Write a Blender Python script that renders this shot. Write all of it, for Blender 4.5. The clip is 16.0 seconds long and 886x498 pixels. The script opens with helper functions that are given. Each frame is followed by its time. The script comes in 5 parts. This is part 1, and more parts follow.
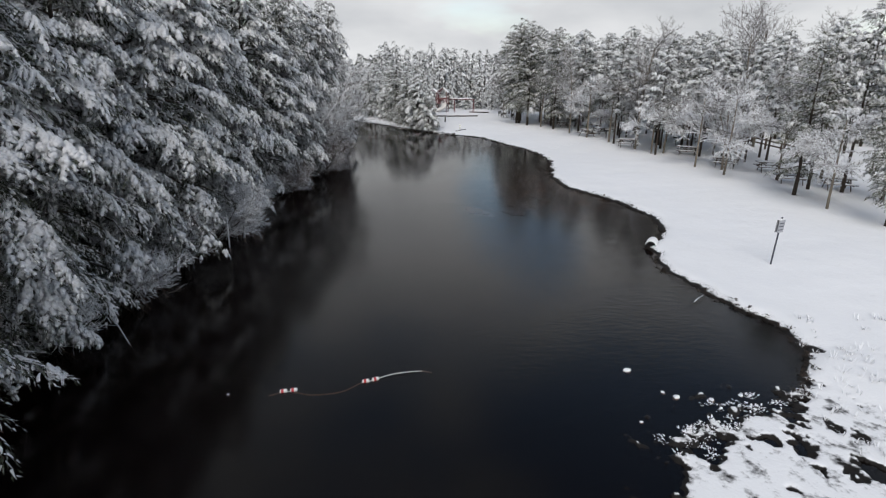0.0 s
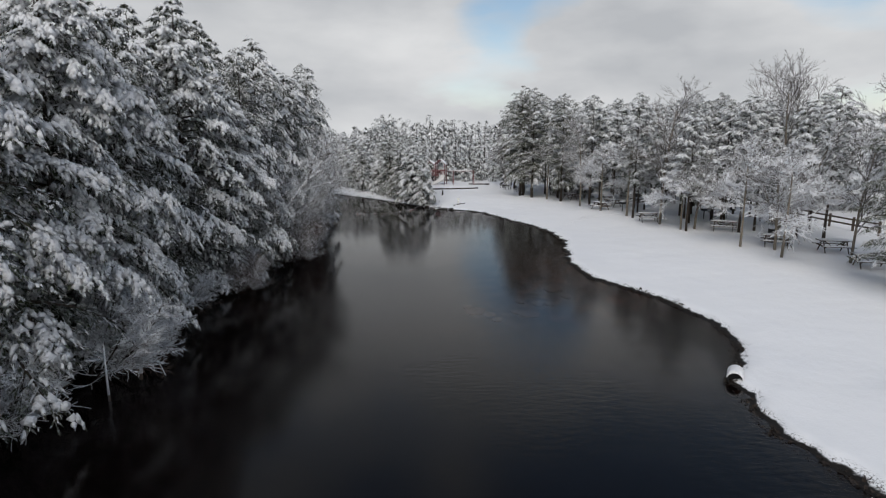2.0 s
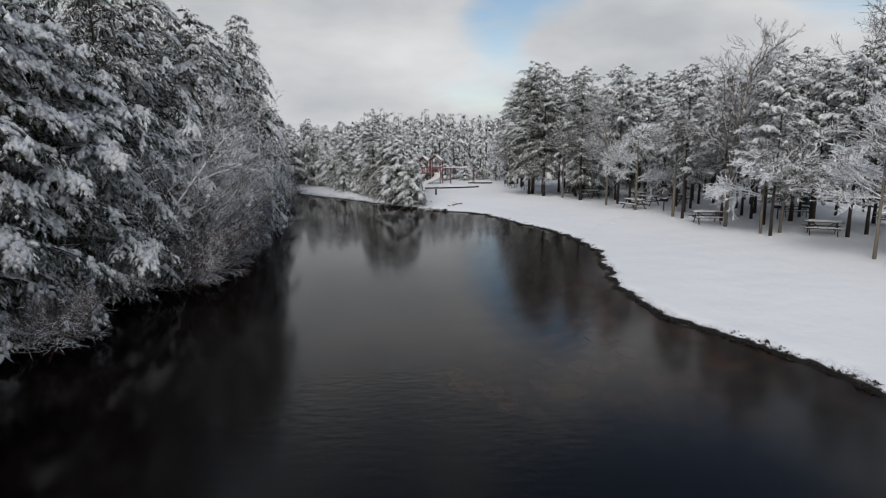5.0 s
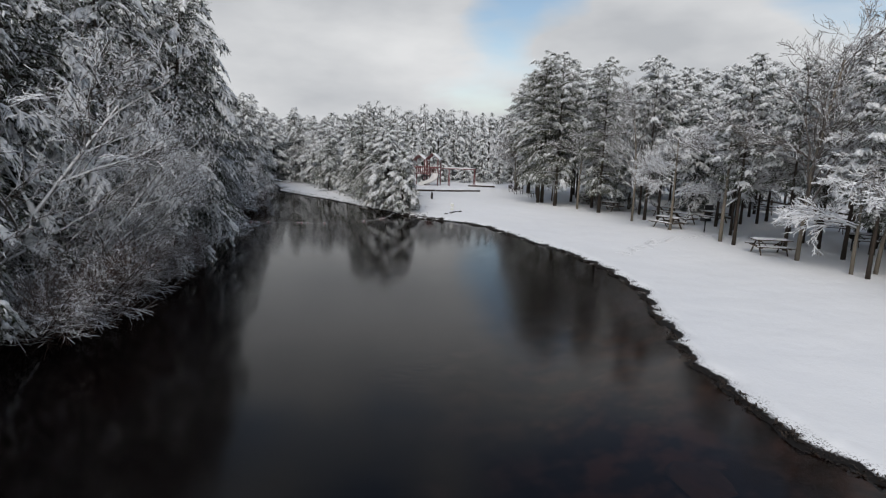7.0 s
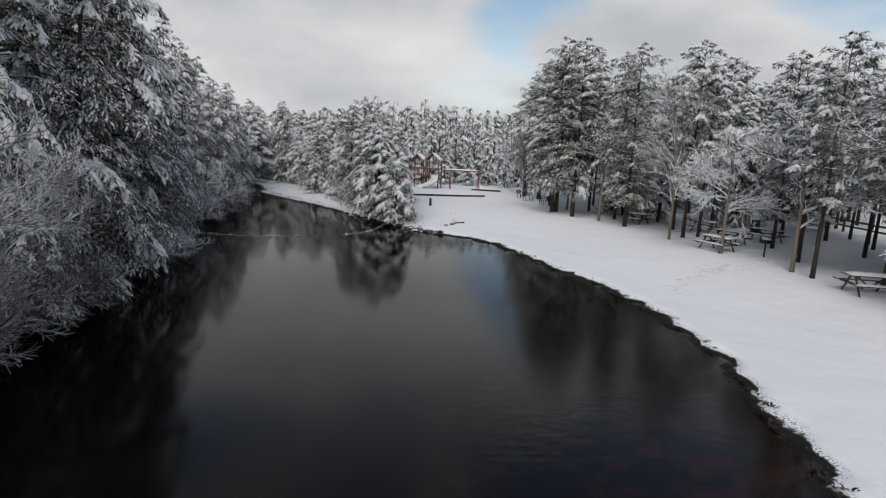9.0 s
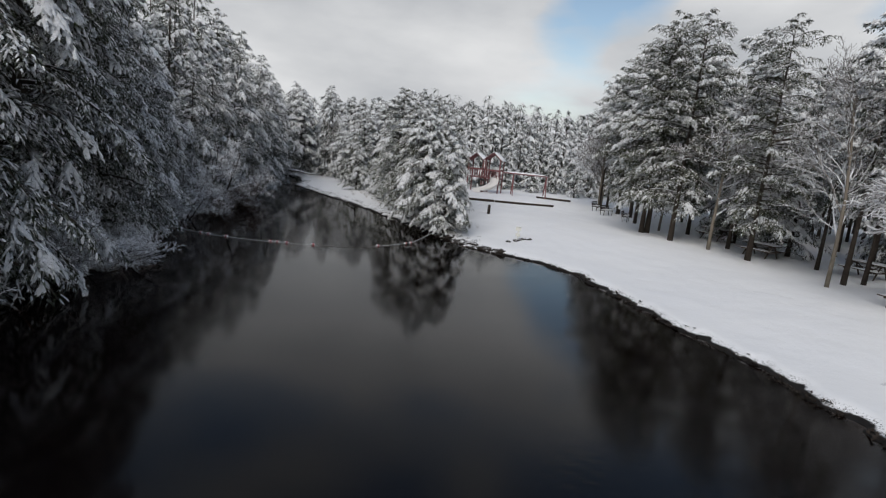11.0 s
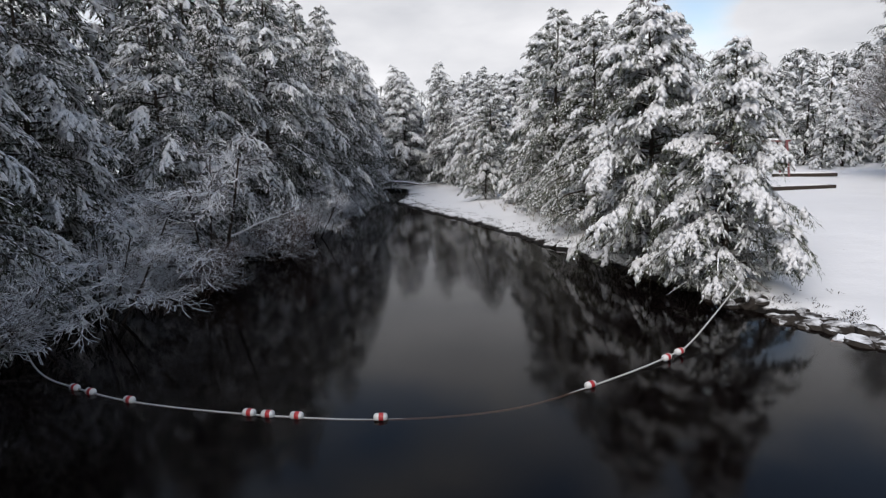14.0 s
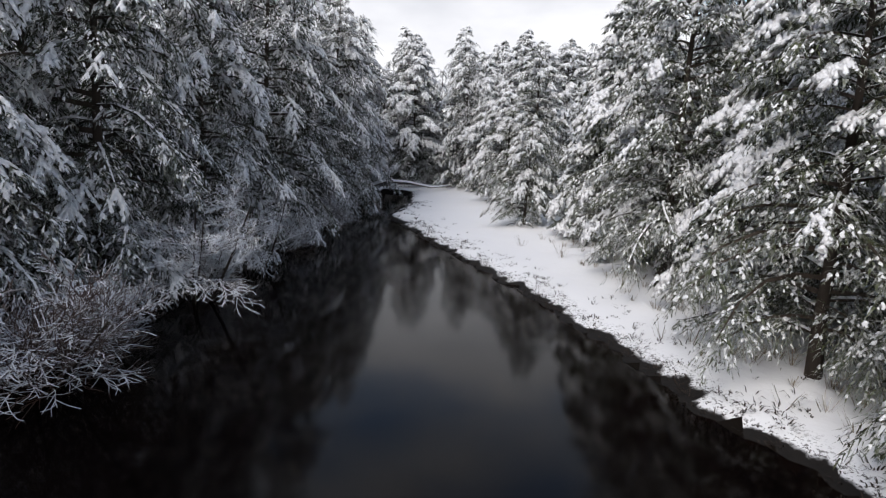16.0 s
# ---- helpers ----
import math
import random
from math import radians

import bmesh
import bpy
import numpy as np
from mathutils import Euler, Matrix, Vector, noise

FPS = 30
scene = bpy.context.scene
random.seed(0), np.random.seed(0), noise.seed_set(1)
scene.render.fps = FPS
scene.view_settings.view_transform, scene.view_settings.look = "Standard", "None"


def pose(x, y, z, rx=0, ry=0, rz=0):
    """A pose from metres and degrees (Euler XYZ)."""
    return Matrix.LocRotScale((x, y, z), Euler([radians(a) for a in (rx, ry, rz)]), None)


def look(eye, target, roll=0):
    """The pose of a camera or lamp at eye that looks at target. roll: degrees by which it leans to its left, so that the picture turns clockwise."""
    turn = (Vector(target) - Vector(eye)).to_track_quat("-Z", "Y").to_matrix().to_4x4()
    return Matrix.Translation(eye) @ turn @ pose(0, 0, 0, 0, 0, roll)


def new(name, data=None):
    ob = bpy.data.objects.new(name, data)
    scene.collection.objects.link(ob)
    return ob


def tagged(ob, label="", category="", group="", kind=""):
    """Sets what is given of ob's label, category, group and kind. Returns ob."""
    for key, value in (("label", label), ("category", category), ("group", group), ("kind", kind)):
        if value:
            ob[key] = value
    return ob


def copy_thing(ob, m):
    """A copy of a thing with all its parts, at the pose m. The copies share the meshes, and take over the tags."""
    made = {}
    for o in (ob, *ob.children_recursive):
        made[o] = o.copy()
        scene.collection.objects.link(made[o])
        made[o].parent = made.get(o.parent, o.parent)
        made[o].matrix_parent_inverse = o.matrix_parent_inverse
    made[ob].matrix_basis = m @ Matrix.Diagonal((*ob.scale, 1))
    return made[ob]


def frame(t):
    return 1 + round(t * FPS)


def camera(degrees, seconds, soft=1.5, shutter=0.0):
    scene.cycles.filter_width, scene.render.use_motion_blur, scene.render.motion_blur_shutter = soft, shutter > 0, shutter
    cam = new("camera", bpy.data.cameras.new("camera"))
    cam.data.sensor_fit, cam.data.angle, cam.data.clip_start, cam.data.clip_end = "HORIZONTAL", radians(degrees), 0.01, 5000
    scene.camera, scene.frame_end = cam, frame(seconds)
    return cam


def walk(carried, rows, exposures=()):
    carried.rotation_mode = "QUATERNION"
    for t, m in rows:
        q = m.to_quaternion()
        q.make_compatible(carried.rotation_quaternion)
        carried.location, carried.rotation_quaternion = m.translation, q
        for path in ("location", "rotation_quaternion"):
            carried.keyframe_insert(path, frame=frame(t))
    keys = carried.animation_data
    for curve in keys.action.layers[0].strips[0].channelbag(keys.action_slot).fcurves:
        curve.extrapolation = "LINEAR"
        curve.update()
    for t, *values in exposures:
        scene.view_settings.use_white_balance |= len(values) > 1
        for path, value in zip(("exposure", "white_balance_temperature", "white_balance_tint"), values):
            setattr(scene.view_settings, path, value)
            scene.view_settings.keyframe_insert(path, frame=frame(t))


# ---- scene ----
cam = camera(78.28, 16.0, soft=1.2)
# seconds, place in metres, Euler turn in degrees
ROWS = [
    (0.0, 0.000, -0.000, 7.348, 71.92, -0.93, -0.35),
    (0.5, 0.030, 2.058, 7.284, 72.04, -1.49, -0.52),
    (1.0, 0.209, 4.168, 7.272, 74.22, 0.21, -0.63),
    (1.5, 0.404, 5.940, 7.204, 76.79, -0.27, -0.43),
    (2.0, 0.650, 7.676, 7.071, 79.12, 0.00, -0.24),
    (2.5, 0.892, 9.702, 6.853, 79.58, 0.48, -0.19),
    (3.0, 1.186, 11.619, 6.371, 79.74, 1.43, -0.16),
    (3.5, 1.552, 13.482, 5.772, 79.87, -0.06, 0.17),
    (4.0, 1.766, 15.489, 5.480, 79.77, 1.03, 0.17),
    (6.5, 1.708, 24.971, 5.261, 79.66, -1.33, -0.10),
    (7.0, 1.777, 26.701, 5.292, 79.57, -1.80, -0.04),
    (7.5, 1.859, 28.266, 5.324, 79.51, -1.50, -0.03),
    (8.0, 1.932, 29.984, 5.388, 79.43, -2.77, 0.27),
    (10.5, 1.614, 39.049, 4.990, 79.52, -2.25, 0.26),
    (11.0, 1.416, 41.510, 4.718, 79.36, -5.91, 6.28),
    (11.5, 1.052, 44.206, 4.438, 79.30, -6.92, 11.70),
    (12.0, 0.424, 47.104, 4.120, 79.37, -5.69, 15.07),
    (12.5, -0.371, 50.019, 3.774, 79.43, -3.75, 16.46),
    (13.0, -1.292, 52.861, 3.524, 79.35, -3.04, 18.49),
    (13.5, -2.255, 55.427, 3.387, 79.29, -0.33, 18.90),
    (14.0, -3.288, 58.062, 3.398, 79.15, 2.22, 18.54),
    (14.5, -4.250, 60.923, 3.335, 79.08, 1.75, 18.64),
    (15.0, -5.118, 63.723, 3.360, 78.80, 0.80, 18.83),
    (15.5, -5.951, 66.227, 3.397, 78.46, -1.11, 19.40),
    (16.0, -6.755, 68.414, 3.385, 78.19, -1.77, 20.73),
]
walk(cam, [(t, pose(x, y, z, rx, ry, rz)) for t, x, y, z, rx, ry, rz in ROWS],
     [(0.0, 0.0, 6500, 10), (1.0, 0.0, 6500, 10), (2.0, -0.22, 6500, 10), (4.0, -0.24, 6500, 10), (6.5, -0.15, 6500, 10), (7.5, -0.17, 6500, 10), (10.5, -0.19, 6500, 10), (13.0, 0.0, 6500, 11), (14.5, 0.32, 6480, 13), (16.0, 0.45, 6450, 13)])

# ---- light ----
world = bpy.data.worlds.new("winter_sky")
scene.world = world
world.use_nodes = True
wn, wl = world.node_tree.nodes, world.node_tree.links
wn.clear()
w_out = wn.new("ShaderNodeOutputWorld")
w_bg = wn.new("ShaderNodeBackground")
w_sky = wn.new("ShaderNodeTexSky")
w_sky.sky_type, w_sky.sun_disc = "NISHITA", False
SUN_ELEVATION, SUN_TURN = 42.0, -166.0
w_sky.sun_elevation, w_sky.sun_rotation = radians(SUN_ELEVATION), radians(SUN_TURN)
w_sky.air_density, w_sky.dust_density, w_sky.ozone_density = 1.0, 0.4, 2.0
w_dim = wn.new("ShaderNodeMix")
w_dim.data_type, w_dim.blend_type = "RGBA", "MULTIPLY"
w_dim.inputs[0].default_value = 1.0
w_dim.inputs[7].default_value = (0.155, 0.142, 0.125, 1)
w_co = wn.new("ShaderNodeTexCoord")
w_map = wn.new("ShaderNodeMapping")
w_map.inputs["Scale"].default_value = (1.0, 1.0, 2.6)
w_map.inputs["Location"].default_value = (0.35, 0.0, 0.2)
w_map.inputs["Rotation"].default_value = (0, 0, radians(-8))
w_n1 = wn.new("ShaderNodeTexNoise")
w_n1.inputs["Scale"].default_value, w_n1.inputs["Detail"].default_value, w_n1.inputs["Roughness"].default_value = 2.4, 5.0, 0.5
w_gap = wn.new("ShaderNodeMapRange")
w_gap.inputs["From Min"].default_value, w_gap.inputs["From Max"].default_value = 0.335, 0.520
w_n2 = wn.new("ShaderNodeTexNoise")
w_n2.inputs["Scale"].default_value, w_n2.inputs["Detail"].default_value = 3.2, 6.0
w_ramp = wn.new("ShaderNodeValToRGB")
w_ramp.color_ramp.elements[0].position, w_ramp.color_ramp.elements[1].position = 0.30, 0.68
w_ramp.color_ramp.elements[0].color, w_ramp.color_ramp.elements[1].color = (0.55, 0.57, 0.60, 1), (0.84, 0.85, 0.86, 1)
w_sep = wn.new("ShaderNodeSeparateXYZ")
w_high = wn.new("ShaderNodeMapRange")
w_high.inputs["From Min"].default_value, w_high.inputs["From Max"].default_value = 0.34, 0.66
w_high.inputs["To Min"].default_value, w_high.inputs["To Max"].default_value = 1.0, 0.55
w_thin = wn.new("ShaderNodeMapRange")
w_thin.inputs["From Min"].default_value, w_thin.inputs["From Max"].default_value = 0.30, 0.52
w_thin.inputs["To Min"].default_value, w_thin.inputs["To Max"].default_value = 0.09, -0.12
w_sum = wn.new("ShaderNodeMath")
w_veil = wn.new("ShaderNodeMix")
w_veil.data_type, w_veil.blend_type = "RGBA", "MULTIPLY"
w_veil.inputs[0].default_value = 1.0
wl.new(w_co.outputs["Generated"], w_sep.inputs[0])
wl.new(w_sep.outputs["Z"], w_high.inputs["Value"])
wl.new(w_sep.outputs["Z"], w_thin.inputs["Value"])
wl.new(w_n1.outputs["Fac"], w_sum.inputs[0])
wl.new(w_thin.outputs[0], w_sum.inputs[1])
wl.new(w_high.outputs[0], w_veil.inputs[7])
w_mix = wn.new("ShaderNodeMix")
w_mix.data_type = "RGBA"
wl.new(w_co.outputs["Generated"], w_map.inputs["Vector"])
wl.new(w_map.outputs["Vector"], w_n1.inputs["Vector"])
wl.new(w_map.outputs["Vector"], w_n2.inputs["Vector"])
w_last = w_sum.outputs[0]
for turn, rise, inner, outer, deep in ((5.5, 12.6, 0.0, 4.6, 0.13), (34.0, 15.0, 0.0, 7.0, 0.14), (10.0, 18.5, 0.0, 7.5, 0.20)):
    hole = wn.new("ShaderNodeVectorMath")
    hole.operation = "DOT_PRODUCT"
    hole.inputs[1].default_value = (math.sin(radians(turn)) * math.cos(radians(rise)), math.cos(radians(turn)) * math.cos(radians(rise)), math.sin(radians(rise)))
    wl.new(w_co.outputs["Generated"], hole.inputs[0])
    near = wn.new("ShaderNodeMapRange")
    near.interpolation_type = "SMOOTHSTEP"
    near.inputs["From Min"].default_value, near.inputs["From Max"].default_value = math.cos(radians(outer)), math.cos(radians(inner))
    near.inputs["To Min"].default_value, near.inputs["To Max"].default_value = 0.0, deep
    wl.new(hole.outputs["Value"], near.inputs["Value"])
    less = wn.new("ShaderNodeMath")
    less.operation = "SUBTRACT"
    wl.new(w_last, less.inputs[0])
    wl.new(near.outputs[0], less.inputs[1])
    w_last = less.outputs[0]
wl.new(w_last, w_gap.inputs["Value"])
wl.new(w_n2.outputs["Fac"], w_ramp.inputs["Fac"])
wl.new(w_sky.outputs["Color"], w_dim.inputs[6])
wl.new(w_gap.outputs["Result"], w_mix.inputs[0])
wl.new(w_dim.outputs[2], w_mix.inputs[6])
wl.new(w_ramp.outputs["Color"], w_veil.inputs[6])
wl.new(w_veil.outputs[2], w_mix.inputs[7])
wl.new(w_mix.outputs[2], w_bg.inputs["Color"])
wl.new(w_bg.outputs[0], w_out.inputs[0])

sun_data = bpy.data.lights.new("sun", "SUN")
sun_data.energy, sun_data.angle, sun_data.color = 2.2, radians(40), (1.0, 0.96, 0.9)
sun = new("sun", sun_data)
_e, _a = radians(SUN_ELEVATION), radians(SUN_TURN)
sun.matrix_world = look((60 * math.sin(_a) * math.cos(_e), 50 + 60 * math.cos(_a) * math.cos(_e), 60 * math.sin(_e)), (0, 50, 0))


# ---- materials ----
class Nodes:
    """A material with short ways to add and join nodes."""

    def __init__(self, name, roughness=0.7, metallic=0.0, specular=0.5):
        self.mat = bpy.data.materials.new(name)
        self.mat.use_nodes = True
        self.n, self.l = self.mat.node_tree.nodes, self.mat.node_tree.links
        self.bsdf = self.n["Principled BSDF"]
        self.bsdf.inputs["Roughness"].default_value = roughness
        self.bsdf.inputs["Metallic"].default_value = metallic
        self.bsdf.inputs["Specular IOR Level"].default_value = specular
        self.geo = self.n.new("ShaderNodeNewGeometry")
        self.co = self.n.new("ShaderNodeTexCoord")

    def noise(self, scale, detail=3.0, rough=0.55, vector=None, stretch=None):
        t = self.n.new("ShaderNodeTexNoise")
        t.inputs["Scale"].default_value, t.inputs["Detail"].default_value, t.inputs["Roughness"].default_value = scale, detail, rough
        v = vector or self.geo.outputs["Position"]
        if stretch:
            m = self.n.new("ShaderNodeMapping")
            m.inputs["Scale"].default_value = stretch
            self.l.new(v, m.inputs["Vector"])
            v = m.outputs["Vector"]
        self.l.new(v, t.inputs["Vector"])
        return t.outputs["Fac"]

    def ramp(self, value, a, b):
        r = self.n.new("ShaderNodeMapRange")
        r.interpolation_type = "SMOOTHSTEP"
        r.inputs["From Min"].default_value, r.inputs["From Max"].default_value = a, b
        self.l.new(value, r.inputs["Value"])
        return r.outputs["Result"]

    def mix(self, factor, a, b):
        m = self.n.new("ShaderNodeMix")
        m.data_type = "RGBA"
        for sock, v in ((m.inputs[0], factor), (m.inputs[6], a), (m.inputs[7], b)):
            if isinstance(v, (int, float)):
                sock.default_value = v
            elif isinstance(v, tuple):
                sock.default_value = (*v, 1)
            else:
                self.l.new(v, sock)
        return m.outputs[2]

    def math(self, op, a, b):
        m = self.n.new("ShaderNodeMath")
        m.operation = op
        for sock, v in zip(m.inputs, (a, b)):
            if isinstance(v, (int, float)):
                sock.default_value = v
            else:
                self.l.new(v, sock)
        return m.outputs[0]

    def axis(self, vector, name):
        s = self.n.new("ShaderNodeSeparateXYZ")
        self.l.new(vector, s.inputs[0])
        return s.outputs[name]

    def island(self):
        return self.geo.outputs["Random Per Island"]

    def colour(self, c):
        self.l.new(c, self.bsdf.inputs["Base Color"])
        return self

    def bump(self, height, strength, distance):
        b = self.n.new("ShaderNodeBump")
        b.inputs["Strength"].default_value, b.inputs["Distance"].default_value = strength, distance
        self.l.new(height, b.inputs["Height"])
        self.l.new(b.outputs[0], self.bsdf.inputs["Normal"])
        return self


SNOW_A, SNOW_B = (0.83, 0.84, 0.865), (0.89, 0.89, 0.895)


def snow_ground():
    m = Nodes("snow_ground", 0.75, specular=0.3)
    z = m.axis(m.geo.outputs["Position"], "Z")
    wet = m.math("ADD", z, m.math("MULTIPLY", m.math("SUBTRACT", m.noise(2.2, 5, 0.65), 0.5), 0.16))
    snow = m.mix(m.noise(0.35, 4), SNOW_A, SNOW_B)
    mud = m.mix(m.noise(6, 4), (0.004, 0.0034, 0.003), (0.015, 0.012, 0.010))
    speck = m.ramp(m.noise(9, 3, 0.6), 0.72, 0.78)
    snow = m.mix(m.math("MULTIPLY", speck, m.ramp(m.noise(0.5, 2), 0.52, 0.66)), snow, (0.30, 0.27, 0.23))
    blades = m.math("MULTIPLY", m.math("MULTIPLY", m.ramp(m.noise(24, 3, 0.7), 0.55, 0.59), m.ramp(m.axis(m.geo.outputs["Position"], "Y"), 13.0, 17.0)), m.ramp(m.math("ADD", z, m.math("MULTIPLY", m.noise(1.3, 3), 0.14)), 0.24, 0.15))
    snow = m.mix(blades, snow, (0.03, 0.025, 0.02))
    m.colour(m.mix(m.ramp(wet, 0.055, 0.085), mud, snow))
    m.bump(m.math("ADD", m.noise(1.1, 4), m.math("MULTIPLY", m.noise(14, 3), 0.15)), 0.45, 0.10)
    return m.mat


def forest_floor():
    m = Nodes("forest_floor", 0.9, specular=0.2)
    litter = m.mix(m.noise(5, 5), (0.020, 0.016, 0.012), (0.075, 0.055, 0.038))
    m.colour(m.mix(m.ramp(m.math("ADD", m.noise(1.6, 5, 0.65), m.math("MULTIPLY", m.noise(0.22, 3), 0.35)), 0.58, 0.72), litter, (0.62, 0.64, 0.67)))
    m.bump(m.noise(7, 5), 0.6, 0.08)
    return m.mat


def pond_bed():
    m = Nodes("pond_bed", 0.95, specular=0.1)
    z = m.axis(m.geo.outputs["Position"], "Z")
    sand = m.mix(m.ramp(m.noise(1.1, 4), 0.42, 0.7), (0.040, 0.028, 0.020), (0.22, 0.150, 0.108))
    # the deeper bed is coloured near black for light lost in the water
    deep_dark = m.mix(m.noise(2.0, 4), (0.003, 0.0025, 0.002), (0.010, 0.007, 0.005))
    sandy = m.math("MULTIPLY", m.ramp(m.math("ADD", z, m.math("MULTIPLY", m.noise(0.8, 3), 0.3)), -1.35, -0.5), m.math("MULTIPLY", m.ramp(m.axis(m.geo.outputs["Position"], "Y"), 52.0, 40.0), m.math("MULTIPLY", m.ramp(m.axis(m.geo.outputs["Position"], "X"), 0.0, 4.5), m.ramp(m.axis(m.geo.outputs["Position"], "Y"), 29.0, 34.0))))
    m.colour(m.mix(sandy, deep_dark, sand))
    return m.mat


def water():
    m = Nodes("pond_water", 0.06, specular=0.35)
    m.bsdf.inputs["Base Color"].default_value = (0.0014, 0.0012, 0.0014, 1)
    m.bsdf.inputs["IOR"].default_value = 1.33
    ripple = m.noise(3.2, 3, 0.5, stretch=(1.0, 1.7, 1.0))
    swell = m.noise(0.5, 2, 0.5)
    calm = m.math("MULTIPLY", m.ramp(m.noise(0.06, 2, 0.5), 0.40, 0.62), m.ramp(m.axis(m.geo.outputs["Position"], "Y"), 56.0, 42.0))
    m.bump(m.math("ADD", m.math("MULTIPLY", m.math("MULTIPLY", ripple, calm), 1.3), m.math("MULTIPLY", swell, 0.6)), 0.17, 0.05)
    y = m.axis(m.geo.outputs["Position"], "Y")
    rough = m.n.new("ShaderNodeMapRange")
    rough.inputs["From Min"].default_value, rough.inputs["From Max"].default_value = 20.0, 62.0
    rough.inputs["To Min"].default_value, rough.inputs["To Max"].default_value = 0.12, 0.075
    m.l.new(y, rough.inputs["Value"])
    m.l.new(rough.outputs[0], m.bsdf.inputs["Roughness"])
    clear = m.n.new("ShaderNodeBsdfTransparent")
    clear.inputs[0].default_value = (0.31, 0.215, 0.16, 1)
    both = m.n.new("ShaderNodeAddShader")
    m.l.new(clear.outputs[0], both.inputs[0])
    m.l.new(m.bsdf.outputs[0], both.inputs[1])
    m.l.new(both.outputs[0], m.n["Material Output"].inputs[0])
    return m.mat


def needles(name, a, b, frost, clump):
    """Evergreen sprays, dark green to brown; a few sprays and clumps of them are dusted white."""
    m = Nodes(name, 0.65, specular=0.3)
    green = m.mix(m.island(), a, b)
    brown = m.mix(m.math("MULTIPLY", m.ramp(m.noise(0.7, 3), 0.52, 0.75), 0.8), green, (0.040, 0.030, 0.020))
    up = m.axis(m.geo.outputs["True Normal"], "Z")
    patch = m.math("MULTIPLY", m.ramp(m.noise(clump, 4, 0.65), 0.56, 0.62), 0.55)
    single = m.ramp(m.island(), 1 - frost, 1.01 - frost)
    rime = m.math("MULTIPLY", m.ramp(m.noise(9.0, 3, 0.6), 0.40, 0.62), 0.20)
    cover = m.math("MULTIPLY", m.math("MAXIMUM", m.math("MAXIMUM", patch, rime), m.math("MULTIPLY", single, 0.7)), m.ramp(up, 0.0, 0.7))
    m.colour(m.mix(cover, brown, SNOW_A))
    return m.mat


def bark(name, a, b, low, high, scale=8):
    """Bark with snow lying on what faces up."""
    m = Nodes(name, 0.9, specular=0.15)
    grain = m.noise(scale, 5, 0.6, vector=m.co.outputs["Object"], stretch=(1, 1, 0.25))
    up = m.math("ADD", m.axis(m.geo.outputs["True Normal"], "Z"), m.math("MULTIPLY", m.math("SUBTRACT", m.noise(3.5, 3), 0.5), 0.9))
    m.colour(m.mix(m.ramp(up, low, high), m.mix(grain, a, b), SNOW_A))
    m.bump(grain, 0.5, 0.03)
    return m.mat


def plain(name, a, b, roughness=0.7, scale=6.0, metallic=0.0, bump=0.3):
    m = Nodes(name, roughness, metallic)
    g = m.noise(scale, 4, vector=m.co.outputs["Object"])
    m.colour(m.mix(g, a, b))
    m.bump(g, bump, 0.01)
    return m.mat


def old_wood(name, a, b):
    m = Nodes(name, 0.85, specular=0.2)
    g = m.noise(9, 5, 0.6, vector=m.co.outputs["Object"], stretch=(0.25, 3, 3))
    m.colour(m.mix(g, a, b))
    m.bump(g, 0.4, 0.01)
    return m.mat


def snow_load():
    m = Nodes("snow_load", 0.8, specular=0.25)
    m.colour(m.mix(m.noise(1.7, 3), SNOW_A, SNOW_B))
    m.bump(m.noise(11, 4, 0.6), 0.9, 0.09)
    return m.mat


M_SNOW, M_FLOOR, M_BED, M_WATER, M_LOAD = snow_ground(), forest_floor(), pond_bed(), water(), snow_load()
M_HEMLOCK = needles("hemlock_needles", (0.018, 0.023, 0.012), (0.056, 0.070, 0.031), 0.30, 1.9)
M_CEDAR = needles("cedar_needles", (0.034, 0.042, 0.022), (0.095, 0.108, 0.052), 0.18, 2.4)
M_PINE = needles("pine_needles", (0.018, 0.027, 0.014), (0.058, 0.074, 0.031), 0.18, 1.5)
M_PINE_GREEN = needles("olive_pine_needles", (0.030, 0.036, 0.015), (0.088, 0.095, 0.038), 0.16, 1.5)
M_FAR = needles("far_needles", (0.018, 0.025, 0.018), (0.060, 0.070, 0.048), 0.3, 0.8)
M_TRUNK = bark("conifer_bark", (0.025, 0.020, 0.017), (0.085, 0.068, 0.055), 0.45, 0.8)
M_PALE = bark("pale_bark", (0.13, 0.11, 0.085), (0.27, 0.235, 0.19), 0.35, 0.7)
M_TWIG = bark("snowy_twigs", (0.07, 0.058, 0.05), (0.20, 0.175, 0.155), -0.55, -0.05)
M_GREYTWIG = bark("grey_twigs", (0.07, 0.058, 0.05), (0.17, 0.15, 0.135), -0.05, 0.55)
M_BROWNTWIG = bark("brown_twigs", (0.075, 0.050, 0.042), (0.20, 0.145, 0.125), 0.0, 0.6)
M_DRYTWIG = bark("frosted_twigs", (0.06, 0.05, 0.042), (0.16, 0.14, 0.12), -0.85, -0.25)
M_TABLE = old_wood("weathered_board", (0.05, 0.038, 0.03), (0.15, 0.115, 0.09))
M_DARKWOOD = old_wood("wet_timber", (0.018, 0.014, 0.012), (0.06, 0.047, 0.038))
M_RED = old_wood("red_stained_wood", (0.12, 0.045, 0.048), (0.26, 0.12, 0.12))
M_STEEL = plain("galvanised_steel", (0.16, 0.165, 0.17), (0.30, 0.30, 0.31), 0.45, 20, 0.8)
M_BLACK = plain("black_plastic", (0.008, 0.008, 0.009), (0.022, 0.022, 0.024), 0.5, 12)
